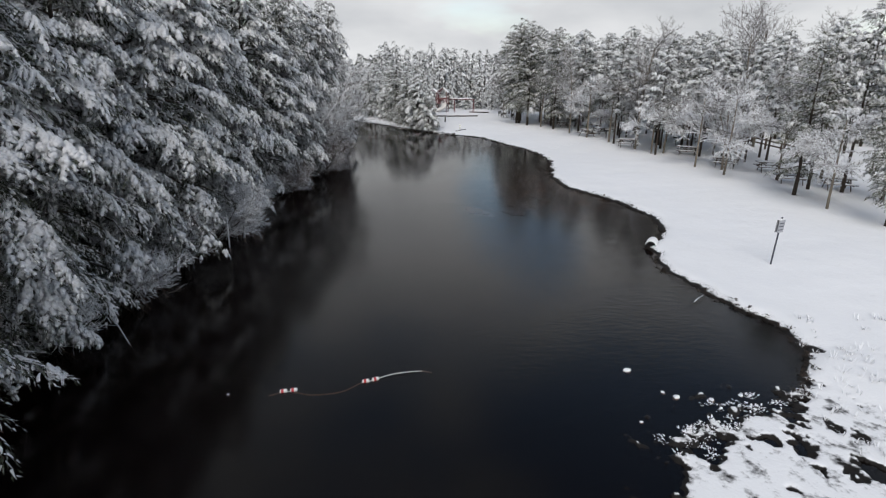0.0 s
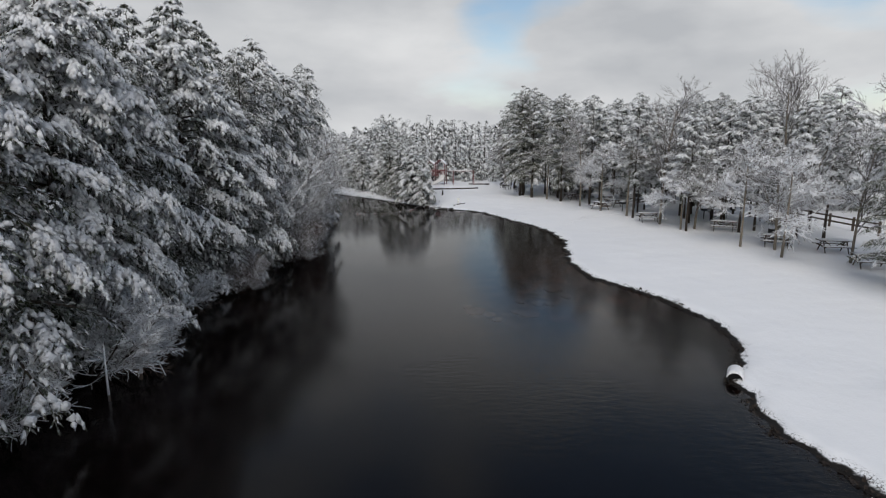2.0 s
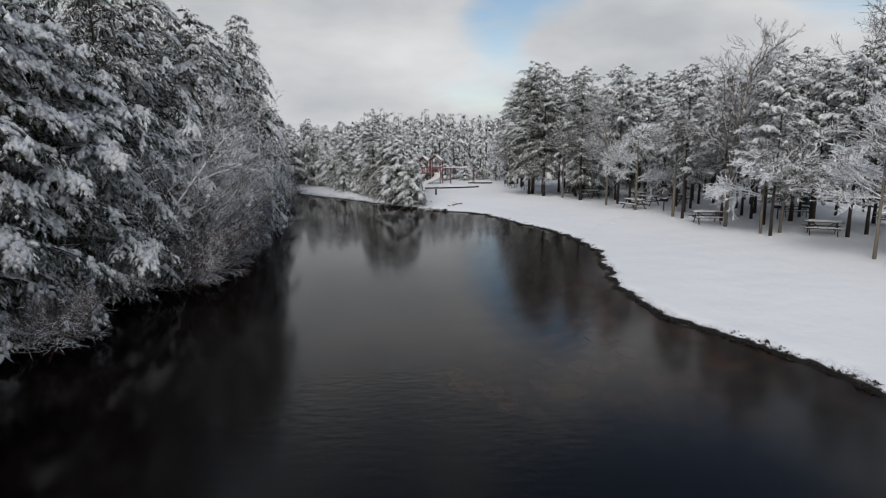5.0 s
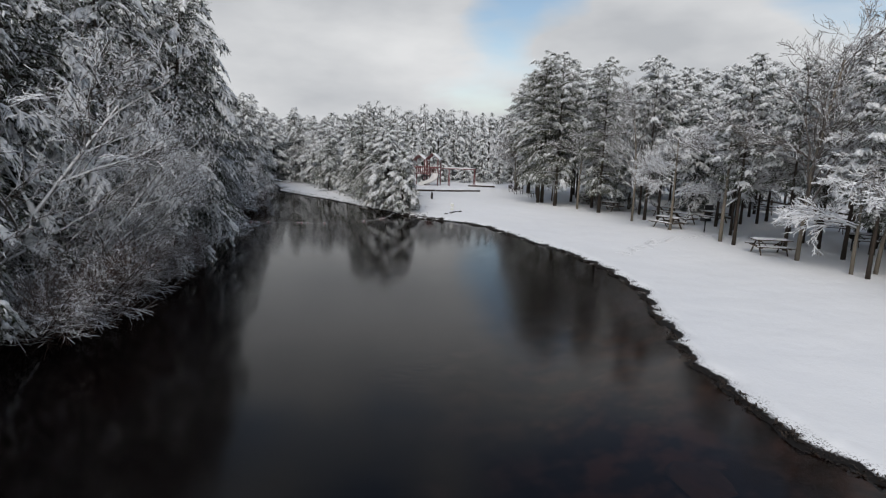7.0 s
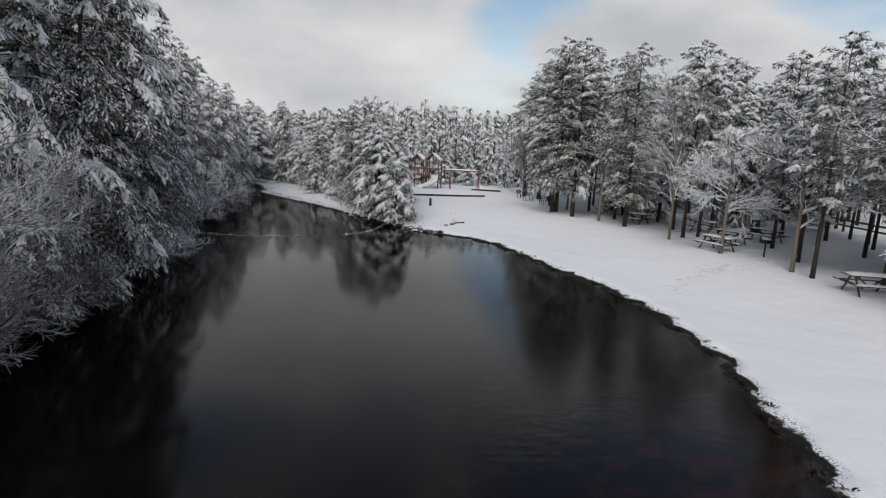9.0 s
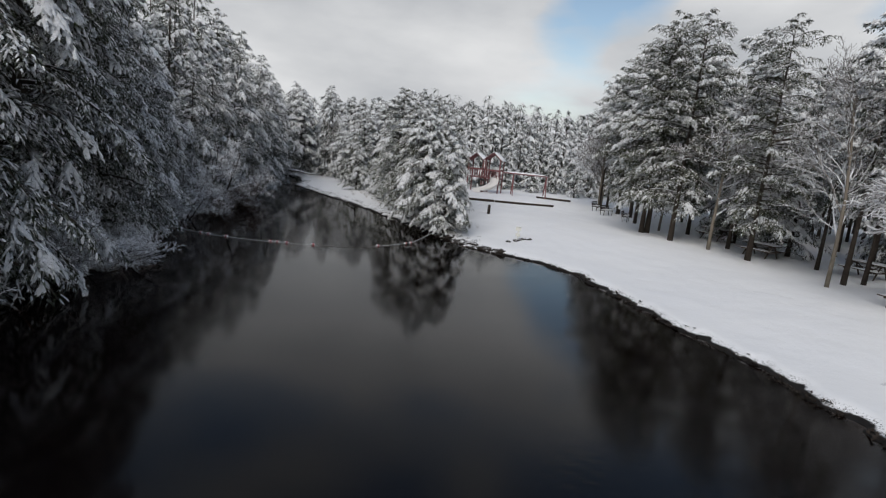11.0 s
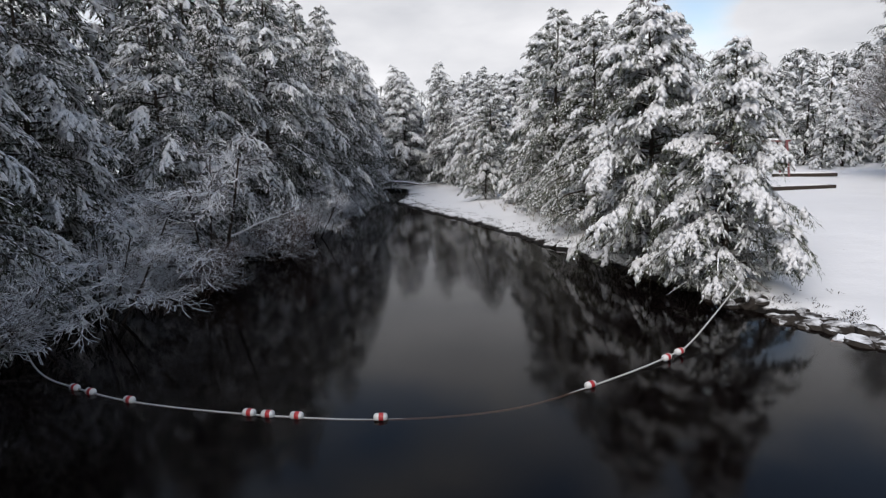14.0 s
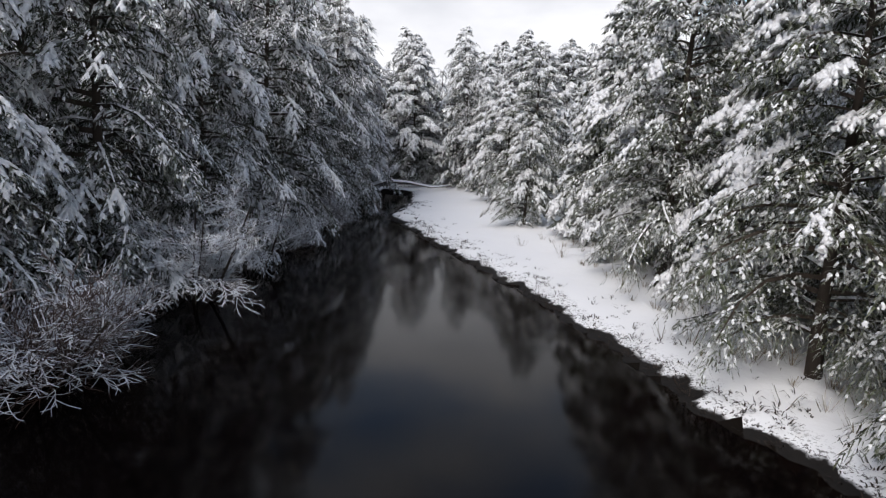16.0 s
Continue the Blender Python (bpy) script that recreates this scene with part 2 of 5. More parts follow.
M_WHITE = plain("white_plastic", (0.70, 0.70, 0.70), (0.80, 0.80, 0.79), 0.4, 14)
M_REDP = plain("red_plastic", (0.42, 0.03, 0.035), (0.55, 0.06, 0.06), 0.4, 14)
M_ROPE = plain("pale_rope", (0.42, 0.41, 0.40), (0.62, 0.61, 0.59), 0.85, 60)
M_SIGN = plain("grey_sign_sheet", (0.30, 0.31, 0.34), (0.42, 0.43, 0.46), 0.5, 9)
M_POST = plain("dark_post", (0.035, 0.04, 0.055), (0.08, 0.085, 0.11), 0.6, 18)
M_GRASS = bark("dry_grass", (0.10, 0.075, 0.045), (0.25, 0.20, 0.13), 0.3, 0.9)
M_SLIDE = plain("pale_slide_plastic", (0.62, 0.60, 0.58), (0.74, 0.72, 0.70), 0.35, 8)
M_CONE = plain("yellowed_board", (0.62, 0.61, 0.55), (0.75, 0.74, 0.69), 0.6, 9)


# ---- mesh helpers ----
def mesh(name, verts, faces, mats, smooth=False, slots=None):
    me = bpy.data.meshes.new(name)
    me.from_pydata([tuple(map(float, v)) for v in verts], [], faces)
    for m in (mats if isinstance(mats, (list, tuple)) else [mats]):
        me.materials.append(m)
    if smooth:
        me.polygons.foreach_set("use_smooth", [True] * len(me.polygons))
    if slots is not None:
        me.polygons.foreach_set("material_index", slots)
    me.update()
    return me


def tri_mesh(name, verts, tris, mat, smooth=False):
    """A mesh of triangles straight from arrays."""
    verts, tris = np.asarray(verts, np.float32), np.asarray(tris, np.int32)
    me = bpy.data.meshes.new(name)
    me.vertices.add(len(verts))
    me.vertices.foreach_set("co", verts.ravel())
    me.loops.add(len(tris) * 3)
    me.loops.foreach_set("vertex_index", tris.ravel())
    me.polygons.add(len(tris))
    me.polygons.foreach_set("loop_start", np.arange(len(tris), dtype=np.int32) * 3)
    me.materials.append(mat)
    if smooth:
        me.polygons.foreach_set("use_smooth", np.ones(len(tris), bool))
    me.update(calc_edges=True)
    return me


def part(name, me, parent, label="", at=None):
    """Links a mesh as one object under a thing or a part."""
    ob = new(name, me)
    ob.parent = parent
    if at is not None:
        ob.matrix_local = at
    if label:
        tagged(ob, label)
    return ob


def thing(name, label, category, m=None, group="", data=None):
    ob = tagged(new(name, data), label, category, group)
    if m is not None:
        ob.matrix_world = m
    return ob


class Solid:
    """Collects boxes, tubes and domes into one mesh."""

    def __init__(self):
        self.v, self.f = [], []

    def add(self, v, f):
        k = len(self.v)
        self.v += [tuple(p) for p in v]
        self.f += [tuple(i + k for i in q) for q in f]

    def box(self, m, sx, sy, sz, cut=0.01):
        bm = bmesh.new()
        bmesh.ops.create_cube(bm, size=1.0, matrix=Matrix.Diagonal((sx, sy, sz, 1)))
        if cut:
            bmesh.ops.bevel(bm, geom=bm.edges[:], offset=cut, segments=1, affect="EDGES")
        bm.transform(m)
        bm.verts.index_update()
        self.add([v.co for v in bm.verts], [[v.index for v in q.verts] for q in bm.faces])
        bm.free()
        return self

    def tube(self, pts, radii, sides=8, caps=True):
        pts = [Vector(p) for p in pts]
        k = len(self.v)
        n = len(pts)
        for i, p in enumerate(pts):
            d = (pts[min(i + 1, n - 1)] - pts[max(i - 1, 0)]).normalized()
            a = d.orthogonal().normalized() if i == 0 else (a - d * a.dot(d)).normalized()
            b = d.cross(a)
            for j in range(sides):
                w = 2 * math.pi * j / sides
                self.v.append(tuple(p + (a * math.cos(w) + b * math.sin(w)) * radii[i]))
        for i in range(n - 1):
            for j in range(sides):
                q, r = k + i * sides, k + (i + 1) * sides
                self.f.append((q + j, q + (j + 1) % sides, r + (j + 1) % sides, r + j))
        if caps:
            self.f.append(tuple(k + j for j in reversed(range(sides))))
            self.f.append(tuple(k + (n - 1) * sides + j for j in range(sides)))
        return self

    def make(self, name, mat, smooth=False):
        return mesh(name, self.v, self.f, mat, smooth)


def pillow(w, d, h, rng, nx=7, ny=4, sag=0.0):
    """A cap of lying snow on a board, w by d, with rounded uneven edges."""
    v, f = [], []
    for j in range(ny + 1):
        for i in range(nx + 1):
            x, y = (i / nx - 0.5), (j / ny - 0.5)
            e = max(abs(x), abs(y)) * 2
            z = h * (1 - max(0.0, e - 0.45) ** 2 * 2.6) * rng.uniform(0.86, 1.1)
            v.append((x * w + rng.uniform(-1, 1) * 0.012, y * d + rng.uniform(-1, 1) * 0.012, z if e < 0.999 else z * 0.45))
    k = len(v)
    for j in range(ny + 1):
        for i in range(nx + 1):
            v.append(((i / nx - 0.5) * w * 0.99, (j / ny - 0.5) * d * 0.99, -sag))
    r = nx + 1
    for j in range(ny):
        for i in range(nx):
            a = j * r + i
            f.append((a, a + 1, a + r + 1, a + r))
            f.append((k + a + r, k + a + r + 1, k + a + 1, k + a))
    edge = [i for i in range(nx)] + [nx + j * r for j in range(ny)] + [ny * r + nx - i for i in range(nx)] + [(ny - j) * r for j in range(ny)]
    for q, a in enumerate(edge):
        b = edge[(q + 1) % len(edge)]
        f.append((b, a, k + a, k + b))
    return v, f


# ---- ground and water ----
# the waterline: the beach side and the wooded side, each from the south end to the creek
BEACH = [(3.0, -30), (3.8, 5.0), (4.4, 7.9), (4.9, 9.1), (6.1, 9.6), (6.9, 10.4), (8.7, 11.1), (9.8, 12.6), (10.5, 13.6), (10.6, 15.0), (9.45, 18.0), (8.85, 20.3), (9.4, 23.0), (11.05, 25.7), (11.45, 28.3),
         (11.05, 31.5), (10.2, 33.5), (8.75, 35.8), (8.4, 39.7), (9.1, 44.5), (9.7, 47.3), (9.5, 51.6), (8.5, 55.6), (7.1, 58.6), (6.2, 61.3), (5.0, 64.3), (3.7, 65.9), (1.8, 66.9),
         (0.3, 68.4), (-2.1, 71.0), (-6.0, 76.0), (-9.85, 80.85), (-13.25, 84.5), (-16.8, 88.7), (-17.6, 92.5), (-19.4, 97.0)]
WOODS = [(-23.0, 97.0), (-20.2, 92.0), (-18.6, 86.5), (-17.2, 81.0), (-15.8, 76.0), (-15.0, 69.5), (-14.6, 66.5), (-12.2, 61.0), (-10.6, 57.0), (-10.9, 50.0),
         (-10.2, 42.0), (-10.8, 33.0), (-10.6, 25.0), (-10.4, 18.0), (-10.6, 10.0), (-10.6, -30)]
POND = np.array(BEACH + WOODS, float)


def shore_distance(x, y):
    """Metres from the waterline: plus on land, minus on the pond."""
    best = np.full(x.shape, 1e9)
    inside = np.zeros(x.shape, bool)
    for (ax, ay), (bx, by) in zip(POND, np.roll(POND, -1, 0)):
        dx, dy = bx - ax, by - ay
        s = np.clip(((x - ax) * dx + (y - ay) * dy) / (dx * dx + dy * dy), 0, 1)
        best = np.minimum(best, np.hypot(x - ax - s * dx, y - ay - s * dy))
        if ay != by:
            inside ^= ((ay > y) != (by > y)) & (x < (bx - ax) * (y - ay) / (by - ay) + ax)
    return np.where(inside, -best, best)


def wobble(x, y, s, k):
    """Cheap smooth unevenness, about -1 to 1."""
    return (np.sin(x * s + 1.7 * np.sin(y * s * 0.63 + k) + k) + np.sin(y * s * 1.13 + 1.3 * np.sin(x * s * 0.71 - k) + 2 * k)) / 2


LATTICE = np.random.default_rng(77).uniform(-1, 1, (128, 128))


def speckle(x, y, size, k):
    """Irregular unevenness of a given grain in metres, -1 to 1."""
    u, v = x / size + 17.3 * k + 0.6 * y / size, y / size + 9.1 * k - 0.6 * x / size
    i, j = np.floor(u).astype(int), np.floor(v).astype(int)
    a, b = u - i, v - j
    a, b = a * a * (3 - 2 * a), b * b * (3 - 2 * b)
    q = [LATTICE[(i + e) % 128, (j + f) % 128] for e, f in ((0, 0), (1, 0), (0, 1), (1, 1))]
    return (q[0] * (1 - a) + q[1] * a) * (1 - b) + (q[2] * (1 - a) + q[3] * a) * b


def smooth(v):
    v = np.clip(v, 0, 1)
    return v * v * (3 - 2 * v)


def ground_height(x, y):
    x, y = np.asarray(x, float), np.asarray(y, float)
    d = shore_distance(x, y) + 0.12 * wobble(x, y, 3.1, 0.4) + 0.20 * speckle(x, y, 0.6, 1)
    land = 0.02 + 0.16 * smooth(d / 0.5) + 0.44 * smooth((d - 0.3) / 9.0) + 0.05 * wobble(x, y, 0.35, 1.0) * smooth(d / 3) + 0.015 * wobble(x, y, 1.9, 3.0) * smooth(d)
    bed = -0.02 - 0.22 * smooth(-d / 1.0) - 0.9 * smooth(-d / 5.0)
    z = np.where(d > 0, land, bed)
    # a low marshy corner where snow lies on ice with open holes
    marsh = np.clip(smooth(1.35 - np.hypot((x - 7.4) / 4.2, (y - 8.6) / 3.6)) * 2.2, 0, 1)
    grain = speckle(x, y, 0.55, 3) * 0.55 + speckle(x, y, 0.24, 5) * 0.30 + speckle(x, y, 0.11, 8) * 0.22
    wetter = 0.50 * np.exp(-(((x - 7.9) / 1.3) ** 2 + ((y - 9.2) / 1.5) ** 2)) + 0.25 * np.exp(-(((x - 9.0) / 1.2) ** 2 + ((y - 8.6) / 0.7) ** 2)) - 0.1
    rim = np.clip(d / 0.75, -1.0, 0.9)
    shelf = 0.085 * np.clip((rim * 0.62 + 0.10 + grain - wetter) * 4.0, -1.0, 1.0)
    return z * (1 - marsh) + shelf * marsh


def steps(fine_a, fine_b, step, mid_b, mid_step, far):
    """Grid lines: fine in the middle, wider outwards, to the horizon."""
    out = list(np.arange(fine_a, fine_b, step)) + list(np.arange(fine_b, mid_b, mid_step))
    w = mid_step * 1.5
    while out[-1] < far:
        out.append(out[-1] + w)
        w *= 1.35
    w = step * 1.6
    while out[0] > -far:
        out.insert(0, out[0] - w)
        w *= 1.3
    return np.array(out)


GX, GY = steps(-21.0, 14.0, 0.30, 60.0, 1.5, 2500.0), steps(2.0, 96.0, 0.36, 130.0, 1.5, 2500.0)
# finer where the marshy corner lies close to the eye
GX = np.unique(np.round(np.concatenate([GX, np.arange(4.0, 10.5, 0.06)]), 3))
GY = np.unique(np.round(np.concatenate([GY, np.arange(7.2, 12.2, 0.06)]), 3))
gx, gy = np.meshgrid(GX, GY)
gz = ground_height(gx, gy)
nx, ny = len(GX), len(GY)
gi = (np.arange(ny - 1)[:, None] * nx + np.arange(nx - 1)[None, :]).ravel()
quads = np.stack([gi, gi + 1, gi + nx + 1, gi + nx], 1)
cx, cy = gx.ravel()[quads].mean(1), gy.ravel()[quads].mean(1)
cd, cz = shore_distance(cx, cy), gz.ravel()[quads].mean(1)
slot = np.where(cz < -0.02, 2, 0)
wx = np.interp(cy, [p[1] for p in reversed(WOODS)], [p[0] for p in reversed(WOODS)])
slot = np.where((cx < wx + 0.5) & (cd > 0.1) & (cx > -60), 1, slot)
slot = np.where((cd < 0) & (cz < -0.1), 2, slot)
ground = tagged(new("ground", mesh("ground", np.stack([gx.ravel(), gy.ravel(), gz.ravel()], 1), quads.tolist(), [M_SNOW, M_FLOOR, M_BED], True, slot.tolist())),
                "flat snow-covered ground with a dark wet waterline", "ground", kind="structure")

wv = [(-26, -30, 0), (14, -30, 0), (14, 99, 0), (-26, 99, 0)]
tagged(new("water", mesh("water", wv, [(0, 1, 2, 3)], M_WATER)), "still black pond water with faint ripples", "water", kind="structure")


def gh(x, y):
    return float(ground_height(np.array([x]), np.array([y]))[0])


# ---- trees ----
def unit(a):
    return a / np.maximum(np.linalg.norm(a, axis=-1, keepdims=True), 1e-9)


UP = np.array([0.0, 0.0, 1.0])


class Crown:
    """Needle sprays, snow pads and limbs of one tree, gathered as arrays."""

    def __init__(self, seed):
        self.r = np.random.default_rng(seed)
        self.blades, self.lumps, self.rolls, self.limbs = [], [], [], Solid()

    def spray(self, p, d, s, l, w):
        """Thin needle sprays: foot p, direction d, side s."""
        self.blades.append(np.stack([p - s * w[:, None], p + s * w[:, None], p + d * l[:, None] - UP * (0.12 * l[:, None])], 1))

    def finger(self, p, d, l, w):
        """Soft strips of lying snow: foot p, direction d, length l, half width w. They sag and taper to a rounded end."""
        n, g = len(p), self.r
        side = unit(np.cross(d, UP) + 1e-6)
        rows = []
        for u, k in ((-0.06, 0.62), (0.36, 1.05), (0.80, 0.92)):
            c = p + d * (l * u)[:, None] - UP * (0.35 * l * u * abs(u))[:, None] + side * (w * g.normal(0, 0.25, n))[:, None]
            a, b = w * k * g.uniform(0.6, 1.35, n), w * k * g.uniform(0.6, 1.35, n)
            rows += [c - side * a[:, None] - UP * (a * g.uniform(0.3, 0.8, n))[:, None], c + UP * (w * k * g.uniform(0.45, 1.05, n))[:, None], c + side * b[:, None] - UP * (b * g.uniform(0.3, 0.8, n))[:, None]]
        rows.append(p + d * (l * 0.86 + w * 0.55)[:, None] - UP * (0.30 * l + w * g.uniform(0.3, 0.9, n))[:, None])
        self.lumps.append(np.stack(rows, 1))

    def roll(self, p, d, l, w):
        """Thick rounded rolls of lying snow, closed all round: foot p, direction d, length l, half width w."""
        n, g = len(p), self.r
        side = unit(np.cross(d, UP) + 1e-6)

        def on(u):
            return p + d * (l * u)[:, None] - UP * (0.35 * l * u * abs(u))[:, None]

        rows = [on(-0.10) + UP * (w * 0.2)[:, None]]
        for u, k in ((0.14, 0.85), (0.50, 1.05), (0.86, 0.85)):
            c = on(u) + side * (w * g.normal(0, 0.25, n))[:, None] + UP * (w * 0.2)[:, None]
            for q, h in ((-1, 0.0), (0, 1.0), (1, 0.0), (0, -0.7)):
                a = (w * k * g.uniform(0.65, 1.3, n))[:, None]
                rows.append(c + side * a * q + UP * a * (h if h else g.uniform(-0.35, 0.1)))
        rows.append(on(1.06) - UP * (w * g.uniform(0.0, 0.5, n))[:, None])
        self.rolls.append(np.stack(rows, 1))

    def branch(self, root, az, L, rise, droop, gap, fan, blade, snow, lump=0.08, thick=0.02, near=0.22, twin=2, soft=False):
        """One bough: a limb with side shoots set with sprays, and snow lying along parts of it."""
        r = self.r
        out = np.array([math.cos(az), math.sin(az), 0.0])
        side = np.array([-out[1], out[0], 0.0])
        bend = r.normal(0, 0.26)

        def at(s):
            s = np.asarray(s)[..., None]
            return root + out * L * s * (1 - 0.12 * s) + side * L * bend * s * s + UP * (rise * L * s - droop * L * s * s)

        pts = at(np.linspace(0, 0.92, 4))
        if thick:
            self.limbs.tube(pts, [thick * (1 - 0.8 * q) * max(L, 0.6) for q in np.linspace(0, 1, 4)], 3, False)
        m = max(3, int(L / gap))
        s = 0.04 + 0.96 * (np.arange(m) + r.uniform(0.2, 0.8, m)) / m
        p = at(s)
        t = unit(at(s + 0.03) - at(s - 0.03))
        k = max(2, int(0.5 + fan / (blade * near)))
        ph = r.uniform(0, 6.28, 3)
        load = r.normal(0, 1.2)
        for sg in (-1.0, 1.0):
            l2 = np.minimum(L * 0.55, fan) * (1.12 - 0.75 * s) * r.uniform(0.4, 1.4, m) + blade * 0.6
            d2 = unit(t * r.uniform(0.3, 0.95, (m, 1)) + side * sg * r.uniform(0.35, 1.0, (m, 1)) - UP * r.uniform(-0.15, 0.65, (m, 1)) + r.normal(0, 0.14, (m, 3)))
            u = (np.arange(k) + 0.5)[None, :] / k * np.ones((m, 1)) + r.uniform(-0.3, 0.3, (m, k)) / k
            q = p[:, None] + d2[:, None] * (u * l2[:, None])[..., None] - UP * (0.35 * l2[:, None] * u * u)[..., None]
            flip = np.where(np.arange(k) % 2 == 0, 1.0, -1.0)[None, :, None]
            s2 = unit(np.cross(d2, UP))[:, None]
            d3 = unit(d2[:, None] * 0.8 + s2 * flip * r.uniform(0.35, 0.95, (m, k, 1)) - UP * r.uniform(-0.1, 0.75, (m, k, 1)))
            side3 = unit(np.cross(d3, UP + r.normal(0, 0.5, (m, k, 3))))
            n = m * k
            self.spray(q.reshape(n, 3), d3.reshape(n, 3), side3.reshape(n, 3), blade * r.uniform(0.6, 1.4, n), blade * 0.060 * r.uniform(0.7, 1.3, n))
            # snow lies in runs along the bough, shorter towards its end
            run = 0.9 * np.sin(s * L * 2.1 + ph[0]) + 0.5 * np.sin(s * L * 4.9 + ph[1] + sg) + (snow - 0.5) * 3.4 + 1.8 * (s - 0.42) + load
            for k2 in range(1 + twin):
                have = (run + r.normal(0, 0.55, m) - 0.12 * k2 > 0) & (r.uniform(0, 1, m) < 0.9)
                if not have.any():
                    continue
                u2 = r.uniform(0.0, 0.3, m) if k2 == 0 else r.uniform(0.2, 0.85, m)
                wd = np.clip(l2 * 0.2, 0.02, lump) * r.uniform(0.5, 1.4, m) * (1.0 if k2 == 0 else 0.8)
                f2 = p + d2 * (l2 * u2)[:, None] - UP * (0.35 * l2 * u2 * u2)[:, None]
                s3 = unit(np.cross(d2, UP)) * r.uniform(-0.9, 0.9, (m, 1)) * min(k2, 1)
                dd = unit(d2 * 0.8 + s3 - UP * r.uniform(0.0, 0.5, (m, 1)))
                ln = wd * (r.uniform(0.8, 2.0, m) if soft else r.uniform(0.9, 2.1, m))
                (self.roll if soft and k2 == 0 else self.finger)((f2 + UP * 0.015)[have], dd[have], ln[have], wd[have])
        n = max(2, int(L * (4 if twin else 2)))
        sb = (np.arange(n) + r.uniform(0, 1, n)) / n * 0.85 + 0.1
        sb = sb[0.9 * np.sin(sb * L * 2.1 + ph[0]) + (snow - 0.5) * 3.4 + 1.8 * (sb - 0.4) + load > 0]
        if len(sb):
            thickness = np.minimum(lump * (1.7 if soft else 1.2), 0.05 + 0.07 * L) * r.uniform(0.6, 1.3, len(sb))
            (self.roll if twin > 1 else self.finger)(at(sb) + UP * 0.03, unit(at(sb + 0.03) - at(sb - 0.03)), np.full(len(sb), L / n * 1.25), thickness)
        # the tip
        tip = at(np.array([0.95, 1.0, 1.0]))
        tt = unit(at(np.array([1.0] * 3)) - at(np.array([0.9] * 3)))
        self.spray(tip, unit(tt + r.normal(0, 0.25, (3, 3))), unit(np.cross(tt, UP)), np.full(3, blade * 1.3), np.full(3, blade * 0.12))

    def bough(self, root, az, L, rise, droop, step, fan, blade, load, pad, k=3, thick=0.02, dabs=0.15, lumpy=False, nb=4):
        """A bough that bends down under its snow: flat fans of needled fingers on both sides of the limb, and white pads
        with fingered edges on the fans that hold snow."""
        r = self.r
        out = np.array([math.cos(az), math.sin(az), 0.0])
        across = np.array([-out[1], out[0], 0.0])
        bend = r.normal(0, 0.22)

        def at(s):
            s = np.asarray(s)[..., None]
            return root + out * L * (s - 0.10 * s * s) + across * L * bend * s * s + UP * L * (rise * s - droop * s ** 2.3)

        if thick:
            self.limbs.tube(at(np.linspace(0, 0.95, 5)), [thick * (1 - 0.8 * q) * max(L, 0.6) for q in np.linspace(0, 1, 5)], 3, False)
        h = max(2, int(L * 0.85 / step))
        s = np.concatenate([np.repeat(0.16 + 0.80 * (np.arange(h) + r.uniform(0.1, 0.9, h)) / h, 2), [0.97]])
        sg = np.concatenate([np.tile([-1.0, 1.0], h), [0.0]])
        m = len(s)
        p, t = at(s), unit(at(s + 0.04) - at(s - 0.04))
        side = unit(np.cross(UP, t))
        turn = np.where(sg == 0, r.normal(0, 0.15, m), sg * r.uniform(0.55, 1.25, m) * (1.1 - 0.35 * s))
        d = unit(t * np.cos(turn)[:, None] + side * np.sin(turn)[:, None] - UP * r.uniform(0.0, 0.42, m)[:, None])
        l = np.minimum(fan, L * 0.6 + 0.1) * (1.12 - 0.5 * s) * r.uniform(0.55, 1.3, m)
        roll = sg * r.uniform(-0.1, 0.75, m)
        flat = unit(np.cross(d, UP))
        lat = unit(flat * np.cos(roll)[:, None] + UP * np.sin(roll)[:, None])
        # fingers of each fan: k a side and one at the end
        u = np.concatenate([np.repeat((np.arange(k) + 0.6) / (k + 0.4), 2), [0.9]])[None] * np.ones((m, 1))
        w = np.concatenate([np.tile([-1.0, 1.0], k), [0.0]])[None, :, None]
        u = np.clip(u + r.normal(0, 0.07, u.shape), 0.05, 1)
        n = 2 * k + 1
        foot = p[:, None] + d[:, None] * (l[:, None] * u)[..., None] - UP * (0.28 * l[:, None] * u * u)[..., None]
        e = unit(d[:, None] * r.uniform(0.55, 1.0, (m, n, 1)) + lat[:, None] * w * r.uniform(0.5, 0.95, (m, n, 1)) - UP * r.uniform(0.0, 0.45, (m, n, 1)))
        f = np.maximum(l[:, None] * (0.62 - 0.30 * u) * r.uniform(0.6, 1.3, (m, n)), blade * 0.7)
        foot, e, f = foot.reshape(-1, 3), e.reshape(-1, 3), f.ravel()
        latf = np.repeat(lat, n, 0)
        for q in range(nb):
            v = (q + r.uniform(0, 0.9, len(f))) / nb
            ll = np.maximum(blade, f * 1.25 / (nb + 0.3)) * r.uniform(0.7, 1.35, len(f))
            dd = unit(e + latf * r.normal(0, 0.42, (len(f), 1)) - UP * r.uniform(-0.1, 0.5, (len(f), 1)))
            ss = unit(np.cross(dd, UP + r.normal(0, 0.38, (len(f), 3))))
            self.spray(foot + e * (f * v)[:, None] - UP * (0.3 * f * v * v)[:, None], dd, ss, ll, ll * (0.115 if nb > 4 else 0.17) * r.uniform(0.7, 1.3, len(f)))
        v = np.repeat(np.arange(4) / 4, m)
        pp, dm, lm = np.tile(p, (4, 1)), np.tile(d, (4, 1)), np.tile(l, 4)
